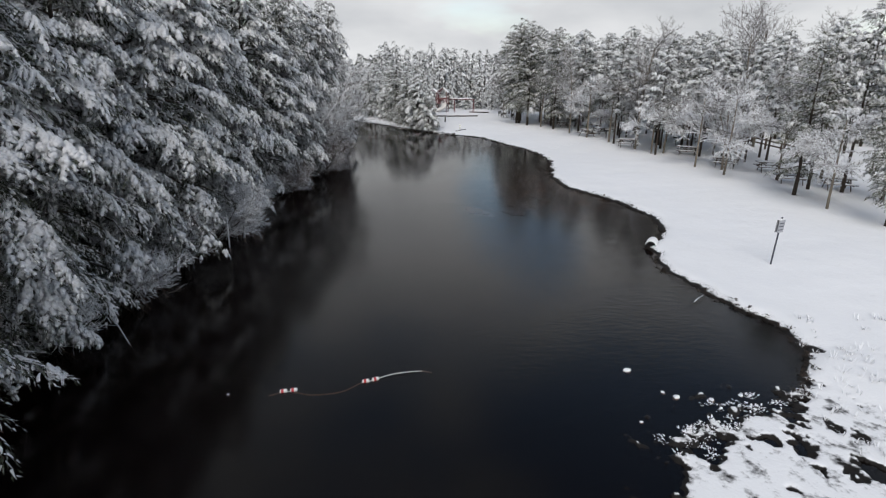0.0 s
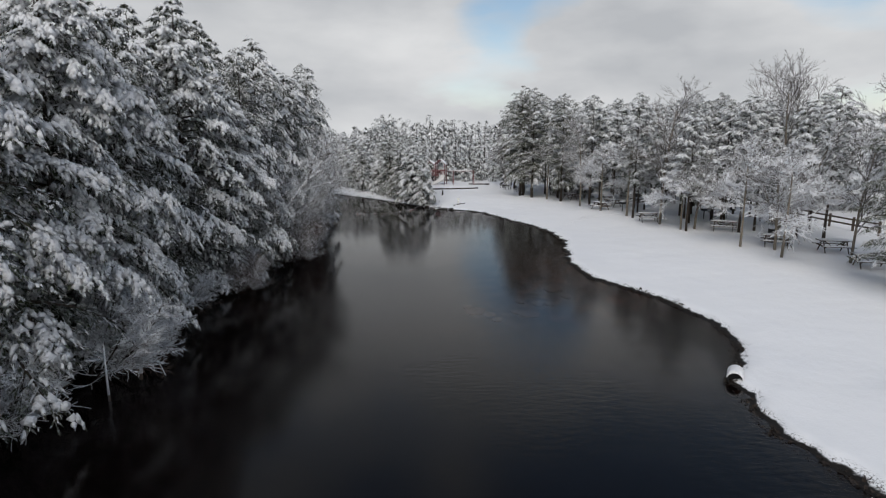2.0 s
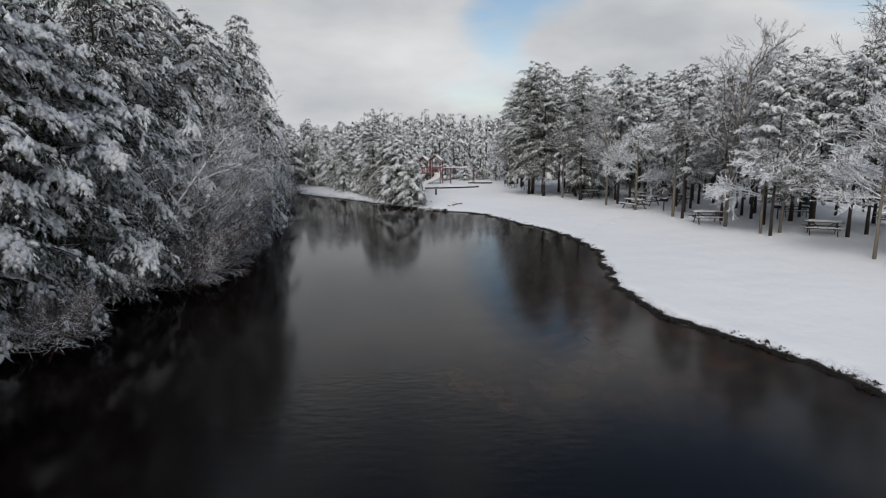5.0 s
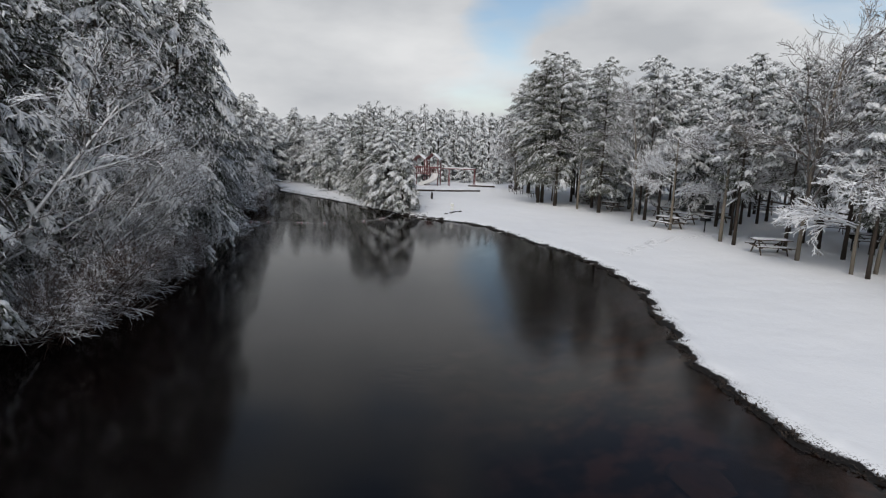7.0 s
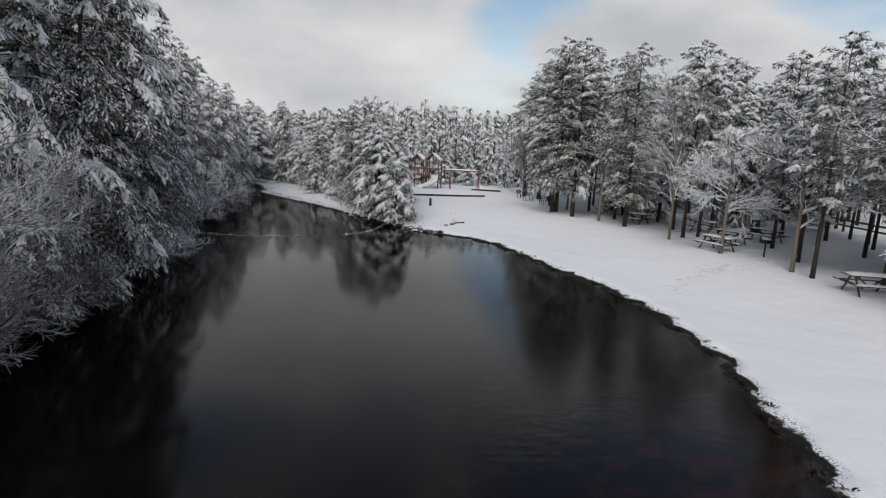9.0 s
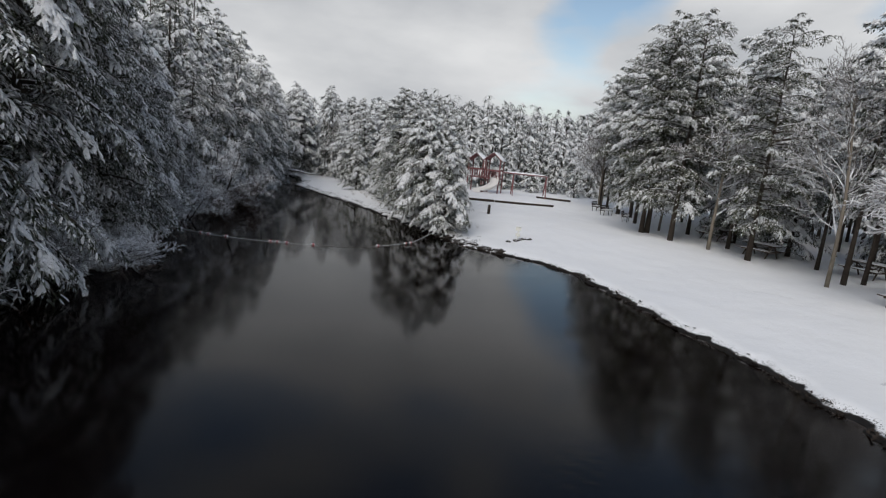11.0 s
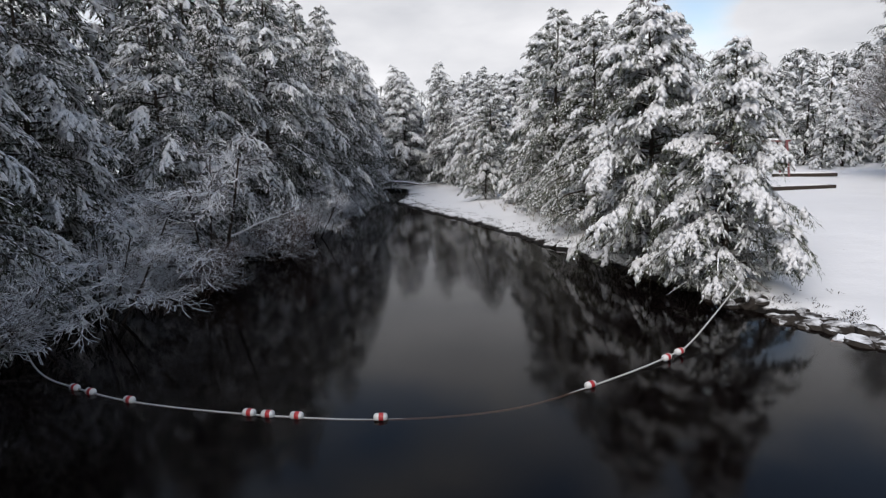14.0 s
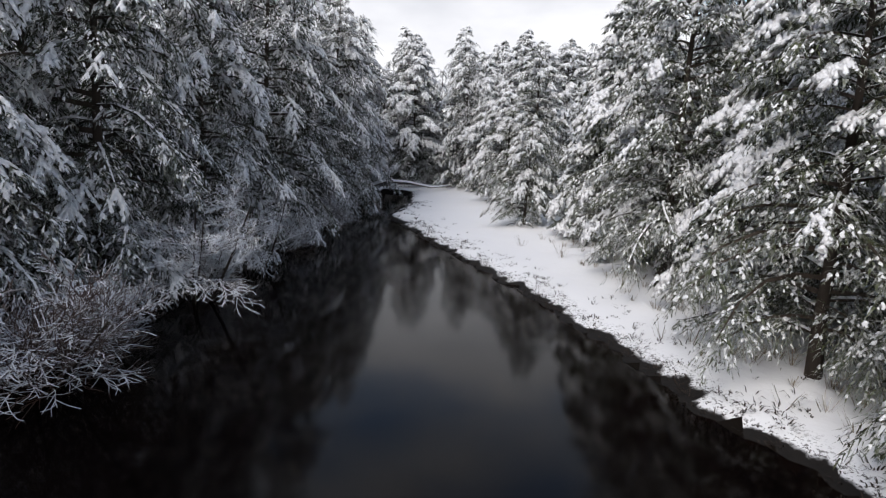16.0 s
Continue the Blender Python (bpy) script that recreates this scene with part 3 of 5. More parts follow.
        self.spray(pp + dm * (lm * v)[:, None] - UP * (0.28 * lm * v * v)[:, None], unit(dm + r.normal(0, 0.25, dm.shape)), unit(np.cross(dm, UP + r.normal(0, 0.35, dm.shape))), np.maximum(lm * 0.4, blade), blade * 0.3 * r.uniform(0.7, 1.3, len(lm)))
        # the snow: whole fans hold it or have shed it, in runs along the bough
        ph = r.uniform(0, 6.28)
        hold = load + 0.55 * np.sin(s * L * 1.9 + ph) + 0.9 * (s - 0.5) + r.normal(0, 0.45, m) + 0.42 * r.normal()
        full = np.repeat(hold > 0, n) & (r.uniform(0, 1, m * n) < 0.93)
        dab = ~np.repeat(hold > 0, n) & (r.uniform(0, 1, m * n) < dabs)
        big = np.repeat(pad * (0.7 + 0.55 * s) * np.clip(0.75 + 0.45 * hold, 0.6, 1.5), n)
        if full.any():
            wd = np.minimum(big, f * 0.42) * r.uniform(0.6, 1.3, m * n)
            if lumpy:
                v = r.uniform(0.0, 0.3, m * n)
                self.roll((foot + e * (f * v)[:, None] + UP * 0.012)[full], e[full], (f * r.uniform(0.28, 0.5, m * n))[full], (wd * r.uniform(0.8, 1.25, m * n))[full])
                out2 = full & (r.uniform(0, 1, m * n) < 0.6)
                self.roll((foot + e * (f * 0.62)[:, None] - UP * (0.10 * f)[:, None] + UP * 0.012)[out2], unit(e - UP * 0.35)[out2], (f * r.uniform(0.22, 0.42, m * n))[out2], (wd * r.uniform(0.5, 0.95, m * n))[out2])
            else:
                self.finger((foot + UP * 0.012)[full], e[full], (f * r.uniform(0.7, 1.02, m * n))[full], wd[full])
            for q in range(3):
                dd = unit(e + latf * r.normal(0, 0.4, (m * n, 1)) - UP * 0.12)
                self.spray((foot + e * (f * (0.3 * q - 0.05))[:, None] - UP * (0.025 + 0.06 * q * f)[:, None])[full], dd[full], unit(np.cross(dd, UP))[full], (f * 0.52)[full], (wd * 0.5)[full])
        if dab.any():
            wd = np.minimum(pad * 0.6, f * 0.3) * r.uniform(0.5, 1.2, m * n)
            self.finger((foot + e * (f * 0.35)[:, None] + UP * 0.01)[dab], e[dab], (f * (r.uniform(0.12, 0.3, m * n) if nb > 4 else r.uniform(0.25, 0.5, m * n)))[dab], wd[dab])
        have = hold > 0
        if lumpy and have.any():
            for q in range(3):
                v = r.uniform(0.25 * q, 0.25 * q + 0.3, m)
                self.roll((p + d * (l * v)[:, None] - UP * (0.28 * l * v * v)[:, None] + UP * 0.02)[have], unit(d + r.normal(0, 0.4, (m, 3)) - UP * 0.1)[have], (l * r.uniform(0.14, 0.3, m))[have], (np.minimum(pad * 1.45, l * 0.22) * (0.7 + 0.6 * s) * r.uniform(0.6, 1.3, m))[have])
        elif have.any():
            self.roll((p + UP * 0.02)[have], unit(d - UP * 0.08)[have], (l * r.uniform(0.6, 0.9, m))[have], (np.minimum(pad * 1.35, l * 0.2) * (0.7 + 0.6 * s) * r.uniform(0.7, 1.3, m))[have])
        if load > -0.3:
            q = s[:-1:2][hold[:-1:2] > -0.2]
            if len(q):
                self.roll(at(q) + UP * 0.03, unit(at(q + 0.03) - at(q - 0.03)), np.full(len(q), L / h * 0.8), pad * 1.3 * r.uniform(0.6, 1.3, len(q)) * (0.6 + 0.5 * q))

    def meshes(self, name, leaf):
        # what would hang below the waterline is left out
        self.blades, self.lumps, self.rolls = [[a[a[:, :, 2].mean(1) > 0.22] for a in g] for g in (self.blades, self.lumps, self.rolls)]
        b = np.concatenate(self.blades)
        n = len(b)
        crown = tri_mesh(name + "_crown", b.reshape(-1, 3), np.arange(n * 3).reshape(n, 3), leaf)
        limbs = self.limbs.make(name + "_limbs", M_TRUNK)
        if not self.lumps:
            return crown, limbs, None
        a = np.concatenate(self.lumps)
        verts, faces = a.reshape(-1, 3), None
        base = np.arange(len(a))[:, None, None] * 10
        one = np.array([(0, 3, 4), (0, 4, 1), (1, 4, 5), (1, 5, 2), (3, 6, 7), (3, 7, 4), (4, 7, 8), (4, 8, 5), (6, 9, 7), (7, 9, 8), (0, 1, 2)])[None]
        faces = (base + one).reshape(-1, 3)
        if self.rolls:
            b = np.concatenate(self.rolls)
            ring = [(0, 1 + j, 1 + (j + 1) % 4) for j in range(4)] + [(9 + j, 13, 9 + (j + 1) % 4) for j in range(4)]
            for k in (1, 5):
                for j in range(4):
                    ring += [(k + j, k + 4 + j, k + 4 + (j + 1) % 4), (k + j, k + 4 + (j + 1) % 4, k + (j + 1) % 4)]
            faces = np.concatenate([faces, (np.arange(len(b))[:, None, None] * 14 + len(verts) + np.array(ring)[None]).reshape(-1, 3)])
            verts = np.concatenate([verts, b.reshape(-1, 3)])
        pads = tri_mesh(name + "_snow", verts, faces, M_LOAD, True)
        return crown, limbs, pads


def trunk_mesh(name, H, r0, mat, lean=0.0, seed=0, sides=9):
    rng = random.Random(seed)
    n = 7
    pts = [(lean * H * (q / n) ** 1.6 + rng.uniform(-1, 1) * 0.02 * (q > 0), rng.uniform(-1, 1) * 0.03 * (q > 0), H * q / n - (0.25 if q == 0 else 0)) for q in range(n + 1)]
    rad = [r0 * (1.25 if q == 0 else 1) * (1 - 0.93 * q / n) + 0.008 for q in range(n + 1)]
    return Solid().tube(pts, rad, sides).make(name, mat, True)


def conifer(name, seed, H, R, base, n, rise, droop, step, fan, blade, load, pad, leaf, shape, label, r0=None, k=3, skirt=1.1, dabs=0.15, inner=0.7, lumpy=False, nb=4):
    """An evergreen as trunk, limbs, needle crown and lying snow. skirt: how much less snow the low boughs hold."""
    c = Crown(seed)
    r = c.r
    ph = r.uniform(0, 6.28, 6)
    for i in range(n):
        u = (i + r.uniform(0.0, 1.0)) / n
        az = i * 2.399 + r.normal(0, 0.4)
        # the crown bulges and thins out in masses
        mass = 0.5 * math.sin(2 * az + 9 * u + ph[0]) + 0.5 * math.sin(az - 14 * u + ph[1]) + 0.4 * math.sin(3 * az + 21 * u + ph[2])
        L = R * shape(u) * (0.86 + 0.20 * mass + r.uniform(-0.2, 0.2)) + 0.12
        c.bough(np.array([0, 0, base + (H - base) * u]), az, max(L, 0.25), rise + 0.45 * u * u, droop * r.uniform(0.7, 1.3) * (1 - 0.45 * u), step, fan, blade,
                load + skirt * (min(u, 0.75) - 0.45) + 0.22 * mass, pad, k, dabs=dabs, lumpy=lumpy, nb=nb)
    # short inner shoots that close the crown round the stem
    for i in range(int(n * inner)):
        u = r.uniform(0.02, 0.95)
        c.branch(np.array([0, 0, base + (H - base) * u]), r.uniform(0, 6.28), 0.42 * R * shape(u) + 0.2, 0.1, 0.4, step * 1.5, fan * 0.6, blade * 1.7, -2.0, pad, 0, 0.5, twin=0)
    tipp = np.tile(np.array([0, 0, H]), (8, 1)) - UP * r.uniform(0, 0.6, (8, 1))
    d = unit(UP * 1.0 + r.normal(0, 0.5, (8, 3)))
    c.spray(tipp, d, unit(np.cross(d, np.array([1.0, 0.2, 0]))), np.full(8, blade * 1.8), np.full(8, blade * 0.2))
    crown, limbs, pads = c.meshes(name, leaf)
    tree = thing(name, label, "tree")
    part("trunk", trunk_mesh(name + "_trunk", H * 0.97, r0 or H * 0.009 + 0.03, M_TRUNK, 0, seed), tree)
    tagged(part("limb", limbs, tree), kind="stuff")
    tagged(part("crown", crown, tree), kind="stuff")
    if pads:
        tagged(part("lying_snow", pads, tree, "clumps of fresh snow on the boughs"), kind="stuff")
    return tree


def cone(u):
    return max(0.05, (1 - u) ** 0.85 * (0.55 + 0.9 * min(1, u * 4 + 0.35) * 0.5 + 0.1))


def bushy(u):
    return max(0.05, min(1.0, 0.80 + 0.9 * u) * (1 - u) ** 0.72)


def hem(u):
    return max(0.06, (0.84 + 0.22 * math.sin(min(1.0, u * 1.5) * math.pi)) * (1 - u ** 2.6) ** 0.9)


def pine(u):
    return max(0.10, math.sin(math.pi * min(1.0, 0.16 + 0.84 * u)) ** 0.7 * (0.8 + 0.2 * math.sin(u * 31)))


def bare_tree(name, seed, H, r0, spread, label, stems=1, low=0.28, twigs=M_TWIG, trunk_mat=M_PALE, depth=4, up=0.55, lean=(0, 0), fine=0.016, count=9, umbrella=0.0, kids=(7, 6, 3)):
    """A leafless tree or bush: trunk, and crooked forking branches out to fine twigs."""
    rng = random.Random(seed)
    wood, tw = Solid(), Solid()

    def grow(p, d, L, r, lev):
        q, e = p, d
        pts, rad, way = [p], [r], [d]
        k = (4, 5, 4, 2, 2)[lev]
        for i in range(k):
            w0 = 0.05 if lev == 0 else 0.20
            e = (e + Vector((rng.gauss(0, w0), rng.gauss(0, w0), rng.gauss(0.02, w0 * 0.7) - (umbrella * 0.16 if lev > 0 else 0)))).normalized()
            q = q + e * L / k
            pts.append(q)
            way.append(e)
            rad.append(max(fine * 0.75, r * (1 - 0.65 * (i + 1) / k)))
        (wood if lev == 0 else tw).tube(pts, rad, 7 if lev == 0 else (4 if lev == 1 else 3), lev == 0)
        if lev >= depth:
            return
        n = count if lev == 0 else kids[lev - 1]
        for i in range(n):
            s = (low + (1 - low) * (i + rng.random()) / n) if lev == 0 else (0.12 + 0.88 * (i + rng.random()) / n)
            j = min(int(s * k), k - 1)
            a = pts[j].lerp(pts[j + 1], s * k - j)
            g = way[j + 1]
            w = rng.uniform(0, 2 * math.pi)
            o = g.orthogonal().normalized()
            o = (o * math.cos(w) + g.cross(o) * math.sin(w)).normalized()
            o.z *= 0.55
            nd = (g * 0.72 + o * rng.uniform(0.45, 0.95) + Vector((0, 0, 0.05))).normalized()
            if lev == 0:
                h = Vector((o.x, o.y, 0)).normalized() if abs(o.z) < 0.99 else Vector((1, 0, 0))
                nd = (h * rng.uniform(0.7, 1.0) * spread + Vector((lean[0], lean[1], 0)) * 0.5 + Vector((0, 0, up + rng.uniform(0, 0.45)))).normalized()
            f = (1.0 - 0.55 * s) if lev == 0 else rng.uniform(0.38, 0.68) * (1.15 - 0.45 * s)
            grow(a, nd, (H * 0.50 if lev == 0 else L) * f, max(fine, min(r * 0.5, rad[j] * 0.6)), lev + 1)

    for s in range(stems):
        w = 2 * math.pi * s / max(stems, 1) + rng.random()
        k = 0.0 if stems == 1 else 0.32
        d = Vector((math.cos(w) * k + lean[0], math.sin(w) * k + lean[1], 1)).normalized()
        grow(Vector((math.cos(w) * 0.1 * (stems > 1), math.sin(w) * 0.1 * (stems > 1), -0.25)), d, H * (0.86 if s == 0 else rng.uniform(0.6, 0.85)), r0 * (1 if s == 0 else 0.75), 0)
    tree = thing(name, label, "tree" if H > 3 else "bush")
    part("trunk", wood.make(name + "_trunk", trunk_mat, True), tree)
    tagged(part("branchwork", tw.make(name + "_branches", twigs), tree, "thin bare branches coated in snow"), kind="stuff")
    return tree


def put(kinds, key, x, y, turn, size, stretch=1.0, sink=0.0, tilt=0.0, group="", label=""):
    """The first of a kind stands where it is first needed; the rest are copies."""
    m = Matrix.Translation((x, y, gh(x, y) - sink)) @ Matrix.Rotation(radians(tilt), 4, "Y") @ Matrix.Rotation(radians(turn), 4, "Z") @ Matrix.Diagonal((size, size, size * stretch, 1))
    made = kinds.get(key)
    if callable(made):
        ob = kinds[key] = made()
        ob.matrix_world = m
    else:
        ob = copy_thing(made, m)
        ob.scale = m.to_scale()
    if group:
        ob["group"] = group
    if label:
        ob["label"] = label
    return ob


HEM = {
    "a": lambda: conifer("hemlock", 11, 12.0, 3.3, 0.3, 105, 0.10, 0.50, 0.23, 0.82, 0.085, -0.08, 0.062, M_HEMLOCK, hem, "tall dark hemlock with clumps of snow at the water's edge", lumpy=True, skirt=1.7),
    "b": lambda: conifer("hemlock", 12, 11.0, 3.1, 0.2, 105, 0.06, 0.58, 0.22, 0.76, 0.085, -0.65, 0.045, M_HEMLOCK, hem, "dense dark hemlock dusted with snow over the bank", dabs=0.5),
    "c": lambda: conifer("hemlock", 13, 10.4, 3.6, 0.2, 105, 0.08, 0.46, 0.24, 0.86, 0.085, -0.16, 0.062, M_HEMLOCK, hem, "broad hemlock with heavy snow on its hanging boughs", lumpy=True, skirt=1.7),
    "d": lambda: conifer("hemlock", 14, 13.0, 3.0, 0.8, 66, 0.10, 0.46, 0.42, 0.85, 0.15, -0.25, 0.080, M_HEMLOCK, hem, "tall snowy hemlock in the wood behind the bank", k=2),
    "e": lambda: conifer("hemlock", 15, 11.6, 3.3, 0.2, 105, 0.10, 0.52, 0.22, 0.70, 0.085, -0.75, 0.042, M_HEMLOCK, hem, "dark hemlock finely dappled with snow beside the creek", dabs=0.55),
}
CEDAR = {
    "a": lambda: conifer("cedar", 21, 6.6, 2.75, 0.15, 88, 0.16, 0.50, 0.17, 0.64, 0.060, -0.26, 0.056, M_CEDAR, bushy, "snow-laden evergreen with drooping boughs on the point", lumpy=True, nb=6, k=4, skirt=0.8),
    "b": lambda: conifer("cedar", 22, 7.4, 2.5, 0.6, 92, 0.20, 0.46, 0.18, 0.56, 0.060, -0.95, 0.045, M_CEDAR, bushy, "bushy evergreen under clumps of fresh snow on the spit", dabs=0.36, lumpy=True, nb=6, k=4, skirt=1.5),
    "c": lambda: conifer("cedar", 23, 5.2, 2.2, 0.1, 70, 0.14, 0.52, 0.17, 0.54, 0.060, -0.50, 0.048, M_CEDAR, bushy, "small evergreen bowed down by snow on the spit", lumpy=True, nb=6, k=4),
}
PINE = {
    "a": lambda: conifer("pine", 31, 13.2, 2.6, 4.0, 54, 0.26, 0.30, 0.28, 0.72, 0.10, -0.20, 0.066, M_PINE, pine, "tall bare-stemmed pine with a snowy crown", 0.115, 3, 0.9, lumpy=True, nb=3),
    "b": lambda: conifer("pine", 32, 12.4, 2.4, 3.2, 54, 0.24, 0.28, 0.28, 0.68, 0.10, -0.10, 0.070, M_PINE, pine, "straight pine with snow-filled upper boughs", 0.105, 3, 0.9, lumpy=True, nb=3),
    "c": lambda: conifer("pine", 33, 13.8, 3.7, 2.0, 78, 0.20, 0.34, 0.25, 0.74, 0.10, -0.90, 0.050, M_PINE_GREEN, pine, "large green pine with snowy boughs edging the grove", 0.15, 3, 0.6, 0.35, lumpy=True, nb=4),
    "d": lambda: conifer("spruce", 34, 11.5, 2.6, 0.25, 84, 0.12, 0.40, 0.34, 0.66, 0.13, -0.05, 0.075, M_PINE, cone, "pointed spruce thick with snow", 0.13, 3, 0.6, nb=3),
}
BARE = {
    "a": lambda: bare_tree("bare_tree", 41, 10.8, 0.11, 0.75, "tall leafless tree with grey twigs lightly rimmed with snow", low=0.25, count=14, fine=0.011, twigs=M_GREYTWIG, up=0.75),
    "b": lambda: bare_tree("bare_tree", 42, 7.4, 0.10, 1.15, "young leafless tree with a wide white snowy crown", low=0.30, count=12, fine=0.019, up=0.42, kids=(9, 6, 3)),
    "c": lambda: bare_tree("bare_tree", 43, 6.4, 0.085, 1.2, "slender leafless tree with snow-coated drooping twigs", low=0.36, count=12, fine=0.018, up=0.38, umbrella=0.55, kids=(9, 6, 3)),
    "d": lambda: bare_tree("bare_tree", 44, 8.4, 0.11, 0.9, "forked leafless tree white with snow beside the picnic tables", stems=2, low=0.28, count=9, fine=0.017),
}
BUSH = {
    "a": lambda: bare_tree("bush", 51, 2.9, 0.045, 1.1, "bare bush with frosted twigs hanging over the water", stems=5, low=0.15, twigs=M_DRYTWIG, trunk_mat=M_TRUNK, depth=3, up=0.35, lean=(0.75, 0), fine=0.009, count=8),
    "b": lambda: bare_tree("bush", 52, 2.4, 0.04, 1.2, "low frosted bush leaning out from the bank", stems=6, low=0.12, twigs=M_DRYTWIG, trunk_mat=M_TRUNK, depth=3, up=0.25, lean=(1.1, 0), fine=0.009, count=7),
}
FROST = {
    "a": lambda: bare_tree("frosted_tree", 55, 5.4, 0.06, 1.4, "small bare tree white with snow on the wooded bank", stems=3, low=0.35, twigs=M_TWIG, trunk_mat=M_TRUNK, depth=4, up=0.12, lean=(0.35, -0.1), fine=0.011, count=6, umbrella=0.25),
}
LEAN = {
    "a": lambda: bare_tree("leaning_tree", 61, 11.0, 0.11, 0.8, "bare tree leaning far out over the pond, white with snow", low=0.22, twigs=M_TWIG, trunk_mat=M_TWIG, count=13, depth=4, up=0.3, lean=(0.85, 0.1), fine=0.013, kids=(7, 6, 3)),
}
SCRUB = {
    "a": lambda: bare_tree("scrub_bush", 66, 3.2, 0.04, 1.0, "brown twiggy bush with a little snow over the water", stems=6, low=0.12, twigs=M_BROWNTWIG, trunk_mat=M_TRUNK, depth=3, up=0.35, lean=(0.8, 0), fine=0.008, count=9, kids=(8, 6, 3)),
}
rnd = random.Random(7)


def bank_x(y):
    """The wooded waterline at y."""
    w = sorted(WOODS, key=lambda p: p[1])
    return float(np.interp(y, [p[1] for p in w], [p[0] for p in w]))


# the wooded bank: a front row that overhangs the water, and rows behind
y = -3.0
i = 0
while y < 96:
    x = bank_x(y) - (rnd.uniform(-0.1, 0.4) if 46 < y < 54 else rnd.uniform(0.9, 1.5) if 54 <= y < 64 else rnd.uniform(0.2, 0.8) if y > 68 else rnd.uniform(0.5, 1.2) if y < 14 or 33 < y < 46 else rnd.uniform(0.9, 1.6))
    put(HEM, ("acb" if y < 32 else "aebc" if y < 44 else "bee")[(i * 7 + i // 3) % (4 if 32 <= y < 44 else 3)], x, y, rnd.uniform(0, 360), rnd.uniform(0.84, 1.02) * (0.8 if y > 62 else 1.0 if y > 56 else 1.10 if y > 46 else 1.14 if y > 26 else 1.15), rnd.uniform(0.95, 1.1), 0.1, rnd.uniform(-1, 5) + (3 if 46 < y < 53 else 0), "trees on the wooded bank")
    y += rnd.uniform(2.5, 3.6)
    i += 1
for off, gap_y, size in ((4.6, 3.2, 1.0), (8.2, 5.5, 1.08)):
    y = -8.0
    while y < 100:
        put(HEM, "d", bank_x(y) - off - rnd.uniform(-0.8, 0.8), y, rnd.uniform(0, 360), size * rnd.uniform(0.9, 1.1), 1.05, 0.1, 0, "trees on the wooded bank")
        y += gap_y * rnd.uniform(0.8, 1.25)
for y, k, s in ((13.5, "a", 0.9), (17.5, "b", 1.1), (20.5, "a", 1.15), (23.4, "a", 1.35), (24.6, "b", 1.3), (27.0, "b", 1.1), (31.5, "b", 1.0), (38.5, "a", 1.1), (42.0, "b", 1.25), (46.0, "a", 1.2), (51.0, "b", 1.2), (55.0, "a", 1.0),
                (58.5, "b", 0.9), (63.5, "a", 0.8), (67.4, "b", 0.7), (74.0, "b", 0.8), (77.5, "a", 0.6), (81.5, "b", 0.85), (86.0, "a", 0.7)):
    put(BUSH, k, bank_x(y) + (0.35 if 40 < y < 54 or y > 66 or 22 < y < 26 else -0.2), y, rnd.uniform(-35, 30), s, 1.0, 0.0, 0, "bushes over the water")
for x, y, s in ((-10.7, 57.3, 1.1), (-10.9, 56.2, 0.9)):
    put(BUSH, "b", x, y, rnd.uniform(-30, 10), s, 0.7, 0.0, 0, "bushes over the water")
for y, t, s in ((70.0, -20, 0.95), (66.0, 40, 0.62), (76.5, 10, 0.6), (79.5, -15, 0.55)):
    put(FROST, "a", bank_x(y) + 0.9, y, t, s, 1.0, 0.0, 0, "bare trees over the water")
for y, o, t, s in ((40.3, -0.9, 6, 0.82), (43.2, 0.1, -4, 0.66), (45.2, 0.0, 14, 0.55), (48.5, -0.4, -18, 0.5)):
    put(LEAN, "a", bank_x(y) + o, y, t, s, 1.0, 0.0, 0, "leaning trees over the water")
for y, t, s in ((40.5, 10, 1.1), (42.2, -15, 1.25), (44.3, 5, 1.1), (46.6, 20, 1.0), (49.4, -10, 0.9), (34.0, 0, 0.9), (73.0, -5, 0.85), (69.0, 15, 0.7)):
    put(SCRUB, "a", bank_x(y) + 0.9, y, t, s, 1.0, 0.0, 0, "bushes over the water")

# the point and the spit
for x, y, k, s in ((-1.3, 70.7, "a", 0.84), (-2.6, 73.0, "a", 1.08), (-2.5, 75.6, "c", 1.0), (-4.3, 77.0, "b", 1.08), (-4.4, 80.0, "a", 1.1), (-6.3, 81.6, "b", 1.2), (-6.7, 83.8, "a", 0.95),
                   (-3.6, 80.6, "b", 1.15), (-8.4, 85.9, "c", 0.85), (-8.0, 86.6, "a", 1.05), (-5.0, 84.0, "b", 1.2), (-10.8, 87.6, "c", 0.78), (-2.2, 78.4, "b", 1.0), (-7.0, 86.4, "b", 1.15),
                   (-11.2, 91.0, "b", 1.0), (-13.0, 93.5, "a", 0.85), (-3.6, 85.5, "b", 1.1), (-2.4, 75.8, "b", 1.0)):
    put(CEDAR, k, x, y, rnd.uniform(0, 360), s * 0.87, rnd.uniform(1.02, 1.10), 0.05, rnd.uniform(-3, 3), "evergreens on the point")

